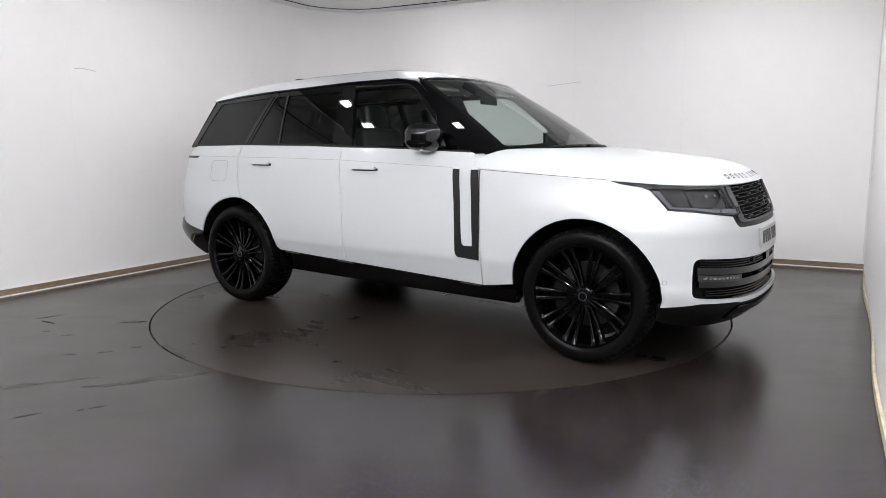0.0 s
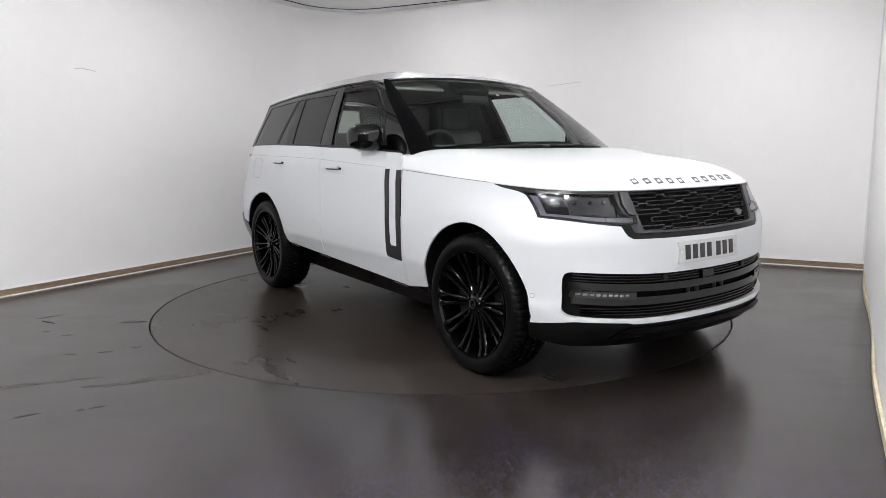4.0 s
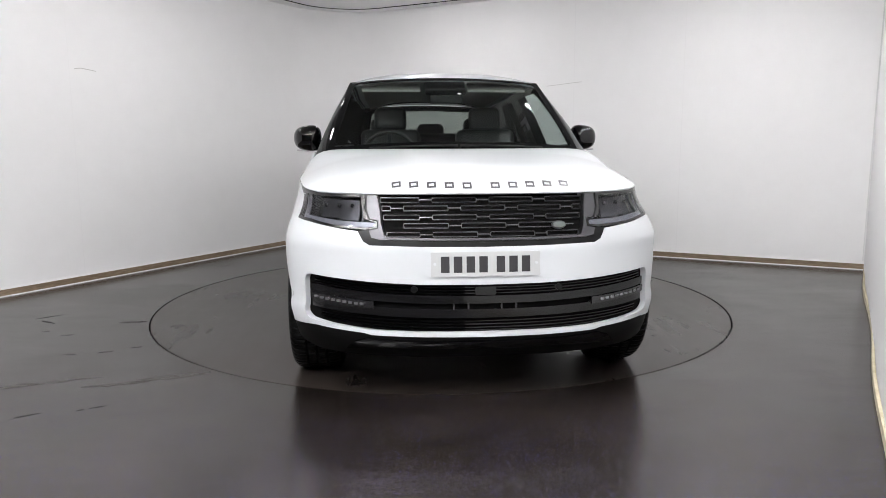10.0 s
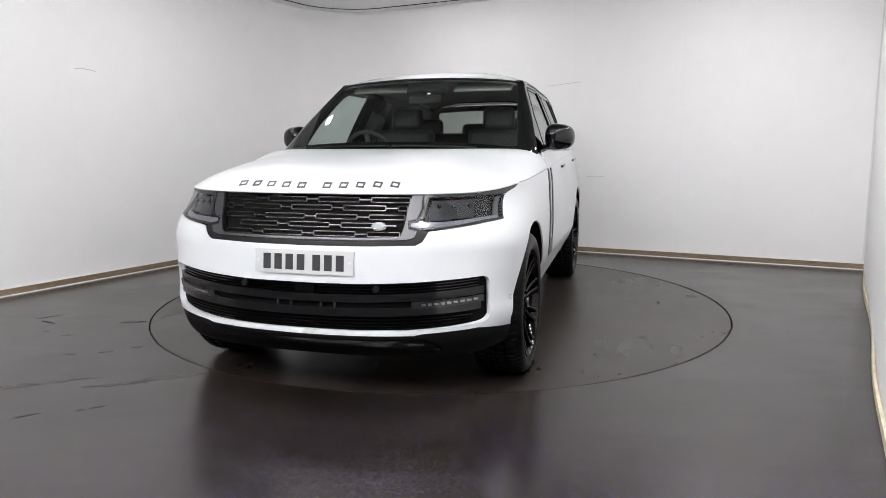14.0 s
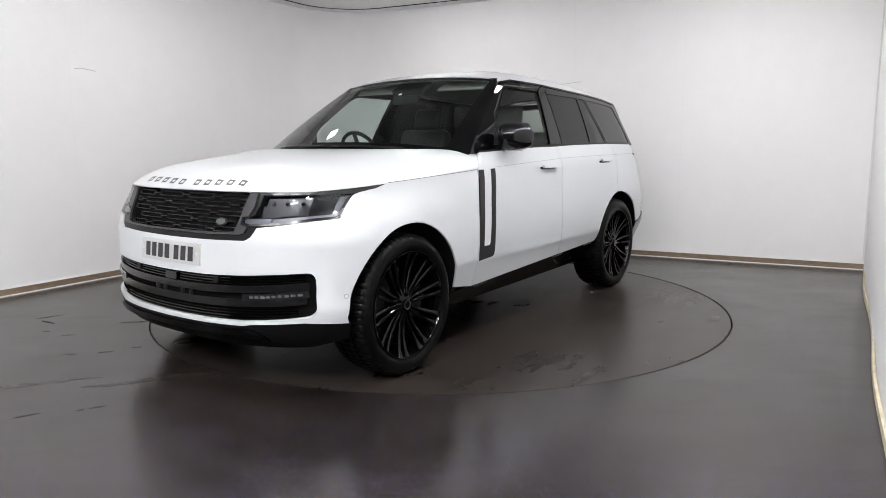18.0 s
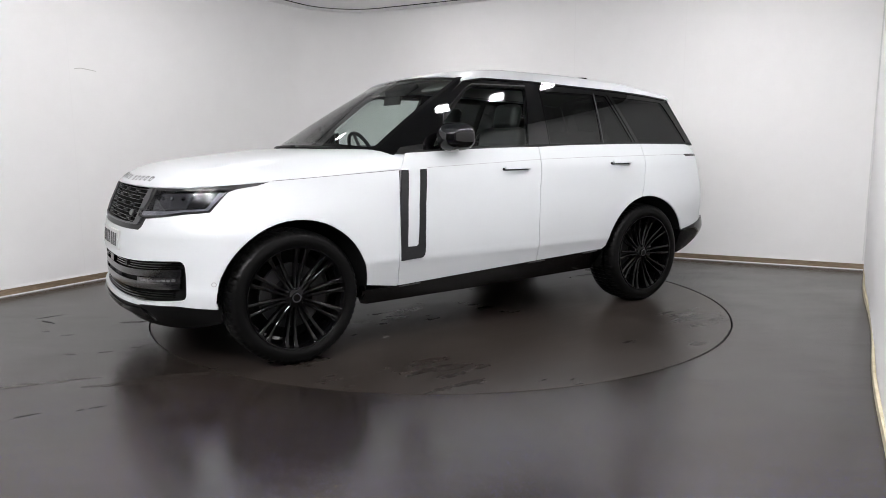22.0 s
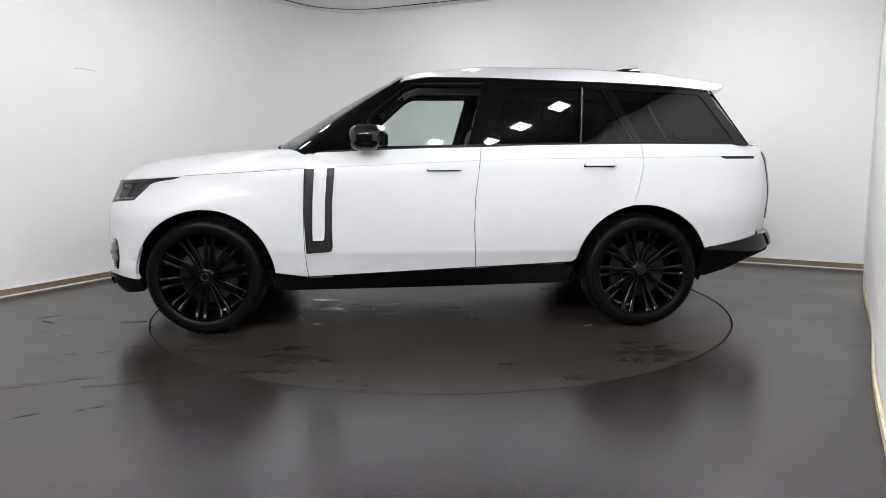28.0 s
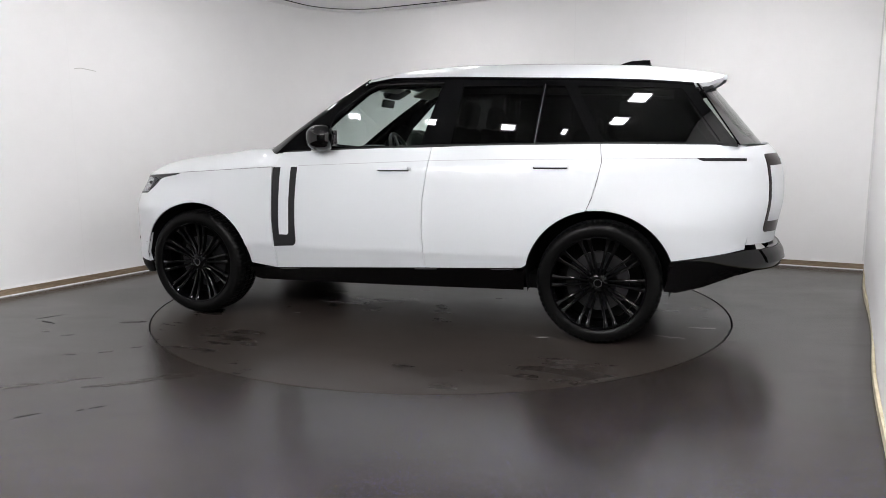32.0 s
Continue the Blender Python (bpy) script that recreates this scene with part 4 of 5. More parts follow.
# ---- nose: lamps and grille ----
lamp_low = [(0.12, 1.071), (0.19, 1.050), (0.30, 1.034), (0.345, 1.018), (0.40, 0.966), (0.455, 0.913)]
hl = [by_x(x, crease(x) - 0.004) for x in (0.12, 0.25, 0.38, 0.5)] + nose([(0.80, 1.044), (0.72, 1.042), (0.565, 1.041), (0.568, 0.975), (0.545, 0.925), (0.508, 0.918), (0.506, 0.890), (0.56, 0.879), (0.72, 0.889), (0.84, 0.908)]) + side(lamp_low[::-1][:-1])
lens = [by_x(0.31, 1.030), by_x(0.42, 1.032)] + nose([(0.80, 1.032), (0.72, 1.030), (0.585, 1.029), (0.580, 0.975), (0.57, 0.932), (0.516, 0.912), (0.516, 0.895), (0.56, 0.889), (0.72, 0.900), (0.83, 0.920)]) + side([(0.46, 0.926), (0.415, 0.968), (0.36, 1.018)])
lens_r = rounded(lens, 0.006, 3)
M_BEZEL = material("lamp_bezel", (0.012, 0.012, 0.013), 0.22)
M_GUIDE = material("light_guide", (0.20, 0.20, 0.225), 0.30, 0.3)
M_PROJ = material("projector_glass", (0.012, 0.012, 0.014), 0.03, 0.0, 0.0, 0.9)
M_LAMPGREY = material("lamp_inner_grey", (0.06, 0.06, 0.064), 0.30, 0.5)


def headlight(f):
    h = patch("headlight", hl, f, M_BEZEL, car, "dark headlight unit with clear lens", lift=-0.045, thick=0.02)
    patch("bezel", hl, f, M_BEZEL, h, holes=[lens_r], lift=-0.001, thick=0.03)
    # silver light guide round the lens's lower and outer edge
    g = [by_x(0.345, 1.022), by_x(0.395, 1.022), by_x(0.44, 0.975), by_x(0.475, 0.945)] + nose([(0.80, 0.938), (0.70, 0.926), (0.58, 0.920)]) + nose([(0.58, 0.895), (0.70, 0.901), (0.82, 0.917)]) + side([(0.46, 0.926), (0.415, 0.970)])
    patch("light_guide", g, f, M_GUIDE, h, "silver daytime light guide", lift=-0.022, thick=0.012)
    dr = nose([(0.512, 0.914), (0.60, 0.918), (0.66, 0.920), (0.66, 0.897), (0.58, 0.893), (0.512, 0.893)])
    patch("running_light", dr, f, M_GUIDE, h, "pale running light bar", lift=-0.010, thick=0.02)
    sh = nose([(0.80, 1.026), (0.60, 1.022), (0.60, 0.950), (0.66, 0.940), (0.80, 0.948)])
    patch("lamp_shelf", sh, f, M_LAMPGREY, h, lift=-0.036, thick=0.01)
    for y in (0.625, 0.690, 0.755):
        bm = bmesh.new()
        a_, z_ = by_y(y, 0.984)
        bmesh.ops.create_uvsphere(bm, u_segments=20, v_segments=12, radius=0.011, matrix=Matrix.Translation(f(a_, z_) + Vector((-0.034, 0, 0))))
        part("projector", bm, M_PROJ, h, "dark round projector lens")
    tri = nose([(0.592, 0.985), (0.70, 0.930), (0.60, 0.926)])
    patch("inner_reflector", tri, f, M_LAMPGREY, h, "grey corner reflector", lift=-0.020, thick=0.01)
    patch("lens", lens_r, f, M_LENS, h, "clear lamp cover", lift=0.0, thick=0.004)


headlight(skin)
headlight(mirrored(skin))

gr_back = nose([(-0.57, 1.042), (0.57, 1.042), (0.585, 0.86), (0.57, 0.805), (-0.57, 0.805), (-0.585, 0.86)])
grille = patch("grille", gr_back, skin, M_DARK, car, "black grille with outlined slots in a grey frame", lift=-0.040, thick=0.02)
fl_ = [(0.0, 0.799), (0.30, 0.802), (0.545, 0.808), (0.575, 0.825), (0.602, 0.874), (0.508, 0.888), (0.506, 0.920), (0.545, 0.926), (0.566, 0.975), (0.563, 1.041), (0.505, 1.041), (0.490, 0.95), (0.470, 0.850), (0.455, 0.842), (0.30, 0.838), (0.0, 0.836)]
fr = nose(fl_)
patch("lower_frame", fr + [(-a, z) for a, z in fr[::-1][1:-1]], skin, M_SATIN, grille, "dark lower grille surround", lift=-0.006, thick=0.03)
sf_ = [(0.0, 0.829), (0.30, 0.831), (0.50, 0.836), (0.535, 0.845), (0.545, 0.875), (0.503, 0.884), (0.501, 0.922), (0.540, 0.930), (0.555, 0.975), (0.553, 1.036), (0.508, 1.036), (0.492, 0.95), (0.473, 0.852), (0.455, 0.845), (0.30, 0.841), (0.0, 0.839)]
sf = nose(sf_)
patch("grey_frame", sf + [(-a, z) for a, z in sf[::-1][1:-1]], skin, M_GREY, grille, "satin grey grille frame", lift=0.003, thick=0.012)
M_SLOT = material("slot_chrome", (0.095, 0.095, 0.099), 0.3, 0.9)


def slot(y0, y1, z, hh=0.0115, e=0.0017):
    o = rounded(nose([(y0, z + hh), (y1, z + hh), (y1, z - hh), (y0, z - hh)]), 0.005, 2)
    i = rounded(nose([(y0 + e, z + hh - e), (y1 - e, z + hh - e), (y1 - e, z - hh + e), (y0 + e, z - hh + e)]), 0.004, 2)
    patch("grille_slot", o, skin, M_SLOT, grille, holes=[i], lift=-0.016, thick=0.012, step=0.08)


for row, z in enumerate((1.022, 0.984, 0.942, 0.903, 0.862)):
    lim = 0.496 - (1.022 - z) * 0.19
    k = -3
    while k < 4:
        c = (k + 0.5) * 0.276 if row % 2 == 0 else k * 0.276
        y0, y1 = max(c - 0.108, -lim), min(c + 0.108, lim)
        if y1 - y0 > 0.03:
            slot(y0, y1, z)
            if y1 < lim - 0.03:
                patch("grille_link", nose([(y1, z + 0.002), (y1 + 0.06, z + 0.002), (y1 + 0.06, z - 0.002), (y1, z - 0.002)]), skin, M_SLOT, grille, lift=-0.017, thick=0.006, step=0.1)
        k += 1
oval = [by_y(0.363 + 0.036 * math.cos(t), 0.897 + 0.019 * math.sin(t)) for t in np.linspace(0, 2 * math.pi, 29)[:-1]]
oval_in = [by_y(0.363 + 0.030 * math.cos(t), 0.897 + 0.014 * math.sin(t)) for t in np.linspace(0, 2 * math.pi, 29)[:-1]]
patch("badge", oval, skin, M_SLOT, grille, "small oval silver-edged badge", lift=-0.006, thick=0.01, step=0.03)
patch("badge_field", oval_in, skin, material("badge_field", (0.10, 0.115, 0.108), 0.35, 0.0), grille, lift=-0.003, thick=0.004, step=0.03)

# plain raised shapes in a row over the grille
def dome(x, y):
    """The bonnet's top near its front edge."""
    z0 = 1.06
    k = corner_n(z0)
    n = ((abs(y) / (half_width(z0) * taper(0.5, z0))) ** k + max((x - X0F) / (nose_x(z0) - X0F), 0) ** k) ** (1 / k)
    ze = crease(x)
    return Vector((x, y, ze + (bonnet_top(x) - ze) * (1 - min(n, 1) ** 4.6)))


M_LETTER = material("dark_chrome", (0.06, 0.06, 0.065), 0.35, 0.5)
for y in (-0.412, -0.328, -0.243, -0.157, -0.071, 0.066, 0.152, 0.238, 0.324, 0.409):
    w, x0, x1 = 0.022, 0.658 - 0.18 * y * y, 0.690 - 0.18 * y * y
    o = [(x0, y - w), (x1, y - w), (x1, y + w), (x0, y + w)]
    e = 0.009
    i = [(x0 + e, y - w + e), (x1 - e, y - w + e), (x1 - e, y + w - e), (x0 + e, y + w - e)]
    patch("bonnet_emblem", o, dome, M_LETTER, car, "small dark chrome shape", holes=[i], lift=0.004, thick=0.006, step=0.05)

# ---- lower intake ----
def arched(y, zc, rise=0.045):
    return zc + rise * (abs(y) / 0.85) ** 2.2


def blade(name, zt, zb, w, mat, lift, thick, parent, label="", rise=0.045, w0=None):
    ys = np.linspace(-w, w, 13) if w0 is None else np.linspace(w0, w, 8)
    pts = nose([(y, arched(y, zt, rise)) for y in ys]) + nose([(y, arched(y, zb, rise)) for y in ys[::-1]])
    return patch(name, pts, skin, mat, parent, label, lift=lift, thick=thick, step=0.05)


intake_box = patch("lower_intake", intake, skin, M_DARK, car, "black lower intake with slats and lamp blades", lift=-0.055, thick=0.01)
for z in (0.610, 0.596, 0.582):
    blade("intake_slat", z, z - 0.005, 0.83, M_BLACK, -0.018, 0.02, intake_box, rise=0.034)
for z in (0.448, 0.434, 0.420, 0.407):
    blade("intake_slat", z, z - 0.005, 0.80 if z > 0.41 else 0.6, M_BLACK, -0.018, 0.02, intake_box, rise=0.030)
M_BLADE = material("blade_metal", (0.006, 0.006, 0.0066), 0.14, 0.0, 0.0, 0.40)
blade("upper_blade", 0.568, 0.530, 0.845, M_BLADE, -0.008, 0.03, intake_box, "dark grey metal blade", rise=0.040)
blade("lower_blade", 0.503, 0.462, 0.835, M_BLADE, -0.008, 0.03, intake_box, "dark grey metal blade", rise=0.036)
M_FOG = material("fog_lens", (0.012, 0.012, 0.013), 0.15, 0.0, 0.2)
M_LEDS = material("led_reflector", (0.24, 0.24, 0.25), 0.2, 0.7)
for sg in (1, -1):
    blade("fog_lamp", 0.527, 0.492, sg * 0.842, M_FOG, -0.002, 0.03, intake_box, "dark lens of the fog lamp", rise=0.040, w0=sg * 0.53)
    for k in range(9):
        y = sg * (0.585 + 0.028 * k)
        q = rounded(nose([(y - 0.010, arched(y, 0.5165, 0.04)), (y + 0.010, arched(y, 0.5165, 0.04)), (y + 0.010, arched(y, 0.5045, 0.04)), (y - 0.010, arched(y, 0.5045, 0.04))]), 0.003, 2)
        patch("fog_led", q, skin, M_LEDS, intake_box, lift=0.002, thick=0.004, step=0.05)
    for y in (0.08, 0.15):
        patch("blade_post", nose([(sg * y - 0.003, 0.53), (sg * y + 0.003, 0.53), (sg * y + 0.003, 0.503), (sg * y - 0.003, 0.503)]), skin, M_GREY, intake_box, lift=-0.012, thick=0.02)
patch("camera_housing", rounded(nose([(-0.05, 0.612), (0.05, 0.612), (0.05, 0.572), (-0.05, 0.572)]), 0.01, 3), skin, M_BLACK, intake_box, lift=-0.006, thick=0.03)
for y in (-0.34, 0.36):
    c = [by_y(y + 0.016 * math.cos(t), 0.60 + 0.016 * math.sin(t)) for t in np.linspace(0, 2 * math.pi, 17)[:-1]]
    patch("parking_sensor", c, skin, M_SATIN, intake_box, lift=-0.008, thick=0.02)
for sg in (1, -1):
    fs = skin if sg > 0 else mirrored(skin)
    c = [by_x(0.465 + 0.013 * math.cos(t), 0.525 + 0.013 * math.sin(t)) for t in np.linspace(0, 2 * math.pi, 19)[:-1]]
    ci = [by_x(0.465 + 0.0095 * math.cos(t), 0.525 + 0.0095 * math.sin(t)) for t in np.linspace(0, 2 * math.pi, 19)[:-1]]
    patch("parking_sensor", ci, fs, M_WHITE, car, lift=0.002, thick=0.004)
    patch("sensor_ring", c, fs, material("sensor_gap", (0.30, 0.30, 0.30), 0.6), car, holes=[ci], lift=0.001, thick=0.003)

# ---- number plate: white, with plain dark bars ----
M_PLATE = material("plate_white", (0.46, 0.47, 0.47), 0.35)
M_INK = material("plate_dark", (0.02, 0.02, 0.022), 0.5)
pl = patch("number_plate", rounded(nose([(-0.26, 0.777), (0.26, 0.777), (0.26, 0.662), (-0.26, 0.662)]), 0.008, 3), skin, M_PLATE, car, "white plate with dark bars", lift=0.012, thick=0.012)
yy = -0.212
for k in range(7):
    patch("plate_bar", nose([(yy, 0.757), (yy + 0.040, 0.757), (yy + 0.040, 0.681), (yy, 0.681)]), skin, M_INK, pl, lift=0.0135, thick=0.002, step=0.1)
    yy += 0.060 + (0.022 if k == 3 else 0)
for sg in (1, -1):
    c = [by_y(sg * 0.24 + 0.007 * math.cos(t), 0.722 + 0.007 * math.sin(t)) for t in np.linspace(0, 2 * math.pi, 13)[:-1]]
    patch("plate_screw", c, skin, M_WHITE, pl, lift=0.015, thick=0.004)

# ---- side details ----
M_VENT = grain(material("vent_graphite", (0.02, 0.02, 0.022), 0.4, 0.1, 0.0, 0.3), 30.0, (0.012, 0.012, 0.013), (0.022, 0.022, 0.024))
vent = [(-0.705, 1.120), (-0.757, 1.120), (-0.741, 0.90), (-0.735, 0.70), (-0.736, 0.640), (-0.800, 0.640), (-0.813, 0.652), (-0.818, 0.72), (-0.824, 0.90), (-0.842, 1.122), (-0.892, 1.124), (-0.872, 0.90), (-0.866, 0.72), (-0.868, 0.60), (-0.862, 0.575), (-0.845, 0.562), (-0.69, 0.552), (-0.682, 0.74), (-0.690, 0.98)]
mirror_pair("side_vent", side(vent), M_VENT, "dark graphite U-shaped trim on the door", lift=0.004, thick=0.008)
thin_line = [(x, crease(x) + 0.0022) for x in (0.11, -0.1, -0.3, -0.5, -0.69)] + [(x, crease(x) - 0.0005) for x in (-0.69, -0.5, -0.3, -0.1, 0.11)]
mirror_pair("bonnet_gap", side(thin_line), material("shut_line", (0.10, 0.10, 0.10), 0.7), "dark shut line below the bonnet", lift=0.0015, thick=0.003)
# shade along the shoulder crease, painted as thin grey strips on the skin
thin_line = [(x, crease(x) + 0.0012) for x in (-0.90, -1.4, -1.868)] + [(x, crease(x) - 0.0012) for x in (-1.868, -1.4, -0.90)]
mirror_pair("shoulder_crease_shade", side(thin_line), M_CREASE_GAP, lift=0.0006, thick=0.002)
thin_line = [(x, crease(x) + 0.0012) for x in (-1.88, -2.4, -2.99)] + [(x, crease(x) - 0.0012) for x in (-2.99, -2.4, -1.88)]
mirror_pair("shoulder_crease_shade", side(thin_line), M_CREASE_GAP, lift=0.0006, thick=0.002)
thin_line = [(x, crease(x) + 0.0012) for x in (-3.004, -3.2, -3.57)] + [(x, crease(x) - 0.0012) for x in (-3.57, -3.2, -3.004)]
mirror_pair("shoulder_crease_shade", side(thin_line), M_CREASE_GAP, lift=0.0006, thick=0.002)
trim = [(-3.56, 1.188), (-3.72, 1.188), (-3.85, 1.185), (-3.85, 1.169), (-3.60, 1.170), (-3.575, 1.178)]
mirror_pair("quarter_trim", side(trim), M_SATIN, "slim dark trim strip", lift=0.003, thick=0.006)
for xa, xb, za in ((-1.505, -1.735, 1.106), (-2.572, -2.79, 1.127)):
    # flat dark patch paints the shaded recess behind and under the handle
    rec = rounded([(xa, za + 0.010), (xb, za + 0.010), (xb, za - 0.008), (xa, za - 0.008)], 0.007, 3)
    mirror_pair("handle_recess_shade", side(rec), M_SATIN, lift=0.001, thick=0.004)
    bar = rounded([(xa - 0.004, za + 0.016), (xb + 0.002, za + 0.016), (xb + 0.002, za - 0.003), (xa - 0.004, za - 0.003)], 0.007, 3)
    mirror_pair("door_handle", side(bar), M_WHITE, "white deployed pull handle", lift=0.034, thick=0.016)
    for xp in (xa - 0.03, xb + 0.03):
        post = rounded([(xp - 0.012, za + 0.010), (xp + 0.012, za + 0.010), (xp + 0.012, za - 0.001), (xp - 0.012, za - 0.001)], 0.003, 2)
        mirror_pair("handle_post", side(post), M_SATIN, lift=0.02, thick=0.02)
    key = [(xb + 0.004, za + 0.017), (xb - 0.010, za + 0.017), (xb - 0.010, za - 0.008), (xb + 0.004, za - 0.008)]
    mirror_pair("handle_end", side(rounded(key, 0.004, 3)), M_SILVER, lift=0.006, thick=0.006)
# fuel flap on the right quarter
fo = rounded([(-3.11, 1.155), (-3.335, 1.155), (-3.335, 0.985), (-3.12, 0.985)], 0.045, 6)
fi = rounded([(-3.113, 1.152), (-3.332, 1.152), (-3.332, 0.988), (-3.123, 0.988)], 0.043, 6)
patch("fuel_flap_groove", side(fo), mirrored(skin), M_CREASE_GAP, car, holes=[side(fi)], lift=0.0008, thick=0.002)

# ---- mirrors ----
def door_mirror(sg):
    root_m = Vector((-1.115, sg * 1.005, 1.325))
    v, f = [], []
    nu, nv = 40, 26
    for j in range(nv + 1):
        w = -math.pi / 2 + math.pi * j / nv
        for i in range(nu):
            u = 2 * math.pi * i / nu
            cu, su, cw, sw = math.cos(u), math.sin(u), math.cos(w), math.sin(w)
            p = lambda t, e: math.copysign(abs(t) ** e, t)
            y = p(cu, 0.74) * p(cw, 0.66) * 0.100
            x = p(su, 0.95) * p(cw, 0.70) * 0.125
            z = p(sw, 0.78) * 0.090
            x = x if x > 0 else x * 0.62
            x -= 0.28 * y
            z *= 1.0 - 0.12 * (y / 0.093)
            v.append((root_m.x + x, root_m.y + sg * y, root_m.z + z))
    for j in range(nv):
        for i in range(nu):
            k = (i + 1) % nu
            q = (j * nu + i, j * nu + k, (j + 1) * nu + k, (j + 1) * nu + i)
            f.append(q if sg > 0 else q[::-1])
    m = pydata("door_mirror", v, f, M_BLACK, car, "gloss black door mirror")
    bm = bmesh.new()
    box(bm, (0.006, 0.115, 0.105), Matrix.Translation((root_m.x - 0.062, root_m.y + sg * 0.0, root_m.z)) @ Matrix.Rotation(radians(-sg * 17), 4, "Z"), 0.002)
    part("mirror_glass", bm, material("mirror_silver", (0.8, 0.8, 0.82), 0.02, 1.0), m, smooth=False)
    vv, ff = tube([(root_m.x + 0.05, root_m.y + sg * 0.08 * t, root_m.z - 0.089 + 0.004 * abs(t)) for t in np.linspace(-0.9, 0.9, 9)], 0.006)
    pydata("mirror_edge", vv, ff, M_SILVER, m, "thin bright lower edge")
    bm = bmesh.new()
    box(bm, (0.11, 0.14, 0.035), Matrix.Translation((root_m.x + 0.03, sg * 0.915, root_m.z - 0.068)), 0.012)
    part("mirror_arm", bm, M_BLACK, m)


door_mirror(1)
door_mirror(-1)
# chrome-free black strips on the pillars, roof gutters and window dividers
gut = rail + [(x, z - 0.012) for x, z in rail[::-1]]
mirror_pair("roof_gutter", gut, M_BLACK, "gloss black strip below the roof edge", f=cabin, lift=0.006, thick=0.012)
for line in ([(-1.045, 1.245), (-1.122, 1.478), (-1.35, 1.655), (-1.42, 1.688), (-1.9, 1.692)],):
    band = line + [(x - 0.006, z + 0.009) for x, z in line[::-1]]
    mirror_pair("window_seal", band, M_SATIN, f=cabin, lift=0.003, thick=0.006)
for xa, za, xb, zb in ((-1.908, 1.69, -1.795, 1.262), (-2.04, 1.69, -2.003, 1.272), (-2.605, 1.667, -2.565, 1.28), (-2.765, 1.66, -2.965, 1.28)):
    div = [(xa + 0.003, za), (xb + 0.003, zb), (xb - 0.003, zb), (xa - 0.003, za)]
    mirror_pair("window_divider", div, M_GREY if xa < -2.5 and xa > -2.7 else M_BLACK, f=cabin, lift=0.003, thick=0.006)
bs = [(x, belt(x) + 0.010) for x in (-0.80, -1.22, -1.87, -2.95, -3.4, -3.74)] + [(x, belt(x) - 0.003) for x in (-3.74, -3.4, -2.95, -1.87, -1.22, -0.80)]
mirror_pair("belt_seal", bs, M_SATIN, "black seal along the window base", f=cabin, lift=0.006, thick=0.012)

# ---- roof and tail ----
pan = rounded([(-1.80, -0.50), (-1.80, 0.50), (-3.0, 0.50), (-3.0, -0.50)], 0.08, 5)
patch("roof_glass", pan, roof, M_BLACK, car, "black panoramic roof glass", lift=0.0015, thick=0.01, step=0.1)
v, f = [], []
fin = [(-3.00, 0.0), (-3.05, 0.032), (-3.11, 0.050), (-3.19, 0.058), (-3.240, 0.060), (-3.262, 0.0)]
for sg in (1, -1):
    for x, h in fin:
        base = roof(x, 0).z - 0.012
        v += [(x, sg * 0.030, base), (x, sg * (0.022 if h else 0.03), base + 0.012 + h * 0.5), (x, sg * 0.006, base + 0.012 + h)]
n = len(fin) * 3
for i in range(len(fin) - 1):
    for k in (0, 1):
        f.append((3 * i + k, 3 * i + 3 + k, 3 * i + 4 + k, 3 * i + 1 + k))
        f.append((n + 3 * i + 1 + k, n + 3 * i + 4 + k, n + 3 * i + 3 + k, n + 3 * i + k))
    f.append((3 * i + 2, 3 * i + 5, n + 3 * i + 5, n + 3 * i + 2))
e = len(fin) - 1
f.append((3 * e, n + 3 * e, n + 3 * e + 1, 3 * e + 1))
f.append((3 * e + 1, n + 3 * e + 1, n + 3 * e + 2, 3 * e + 2))
hard(pydata("roof_aerial", v, f, M_BLACK, car, "black shark-fin aerial on the roof"), 40)


def rear_screen(u, w):
    s = 2 * u - 1
    base = Vector((-4.00 + 0.19 * abs(s) ** 2.5, 0.745 * s, 1.278 - 0.008 * s * s))
    head = Vector((-3.66 + 0.11 * s * s, 0.655 * s, 1.69 - 0.035 * s * s))
    return base.lerp(head, w)


rw_in = rounded([(0.07, 0.12), (0.93, 0.12), (0.93, 0.88), (0.07, 0.88)], 0.05)
patch("rear_screen_border", [(0, 0), (1, 0), (1, 1.0), (0, 1.0)], rear_screen, M_BLACK, car, "black edge of the rear screen", holes=[rw_in], thick=0.01, step=0.08)
patch("rear_screen", rw_in, rear_screen, glass("rear_screen_glass", (0.40, 0.43, 0.40)), car, "tinted rear screen", thick=0.004, step=0.1)


def under_spoiler(x, s):
    p = roof(x, s)
    return Vector((p.x, p.y, p.z - 0.034 - 0.25 * max(0, x + 3.62)))


us = [(-3.42, -0.97), (-3.58, -0.95), (-3.67, -0.78), (-3.725, -0.4), (-3.735, 0), (-3.725, 0.4), (-3.67, 0.78), (-3.58, 0.95), (-3.42, 0.97)]
patch("spoiler_underside", us, under_spoiler, M_BLACK, car, "black underside of the roof spoiler", step=0.06, thick=0.012, mid=Vector((-3.5, 0, 3.0)))
# tail lamps: dark C-shapes at the rear corners
ta = by_x(-3.905, 1.0)[0] + 0.12
tl = [(ta + 0.006, 1.195), (ta + 0.02, 1.21), (ta + 0.24, 1.215), (ta + 0.24, 1.145), (ta + 0.03, 1.140), (ta + 0.028, 0.80), (ta + 0.24, 0.795), (ta + 0.24, 0.73), (ta + 0.02, 0.735), (ta + 0.004, 0.75)]
M_TAIL = material("smoked_lamp", (0.012, 0.008, 0.008), 0.2, 0.0, 0.0, 0.3)
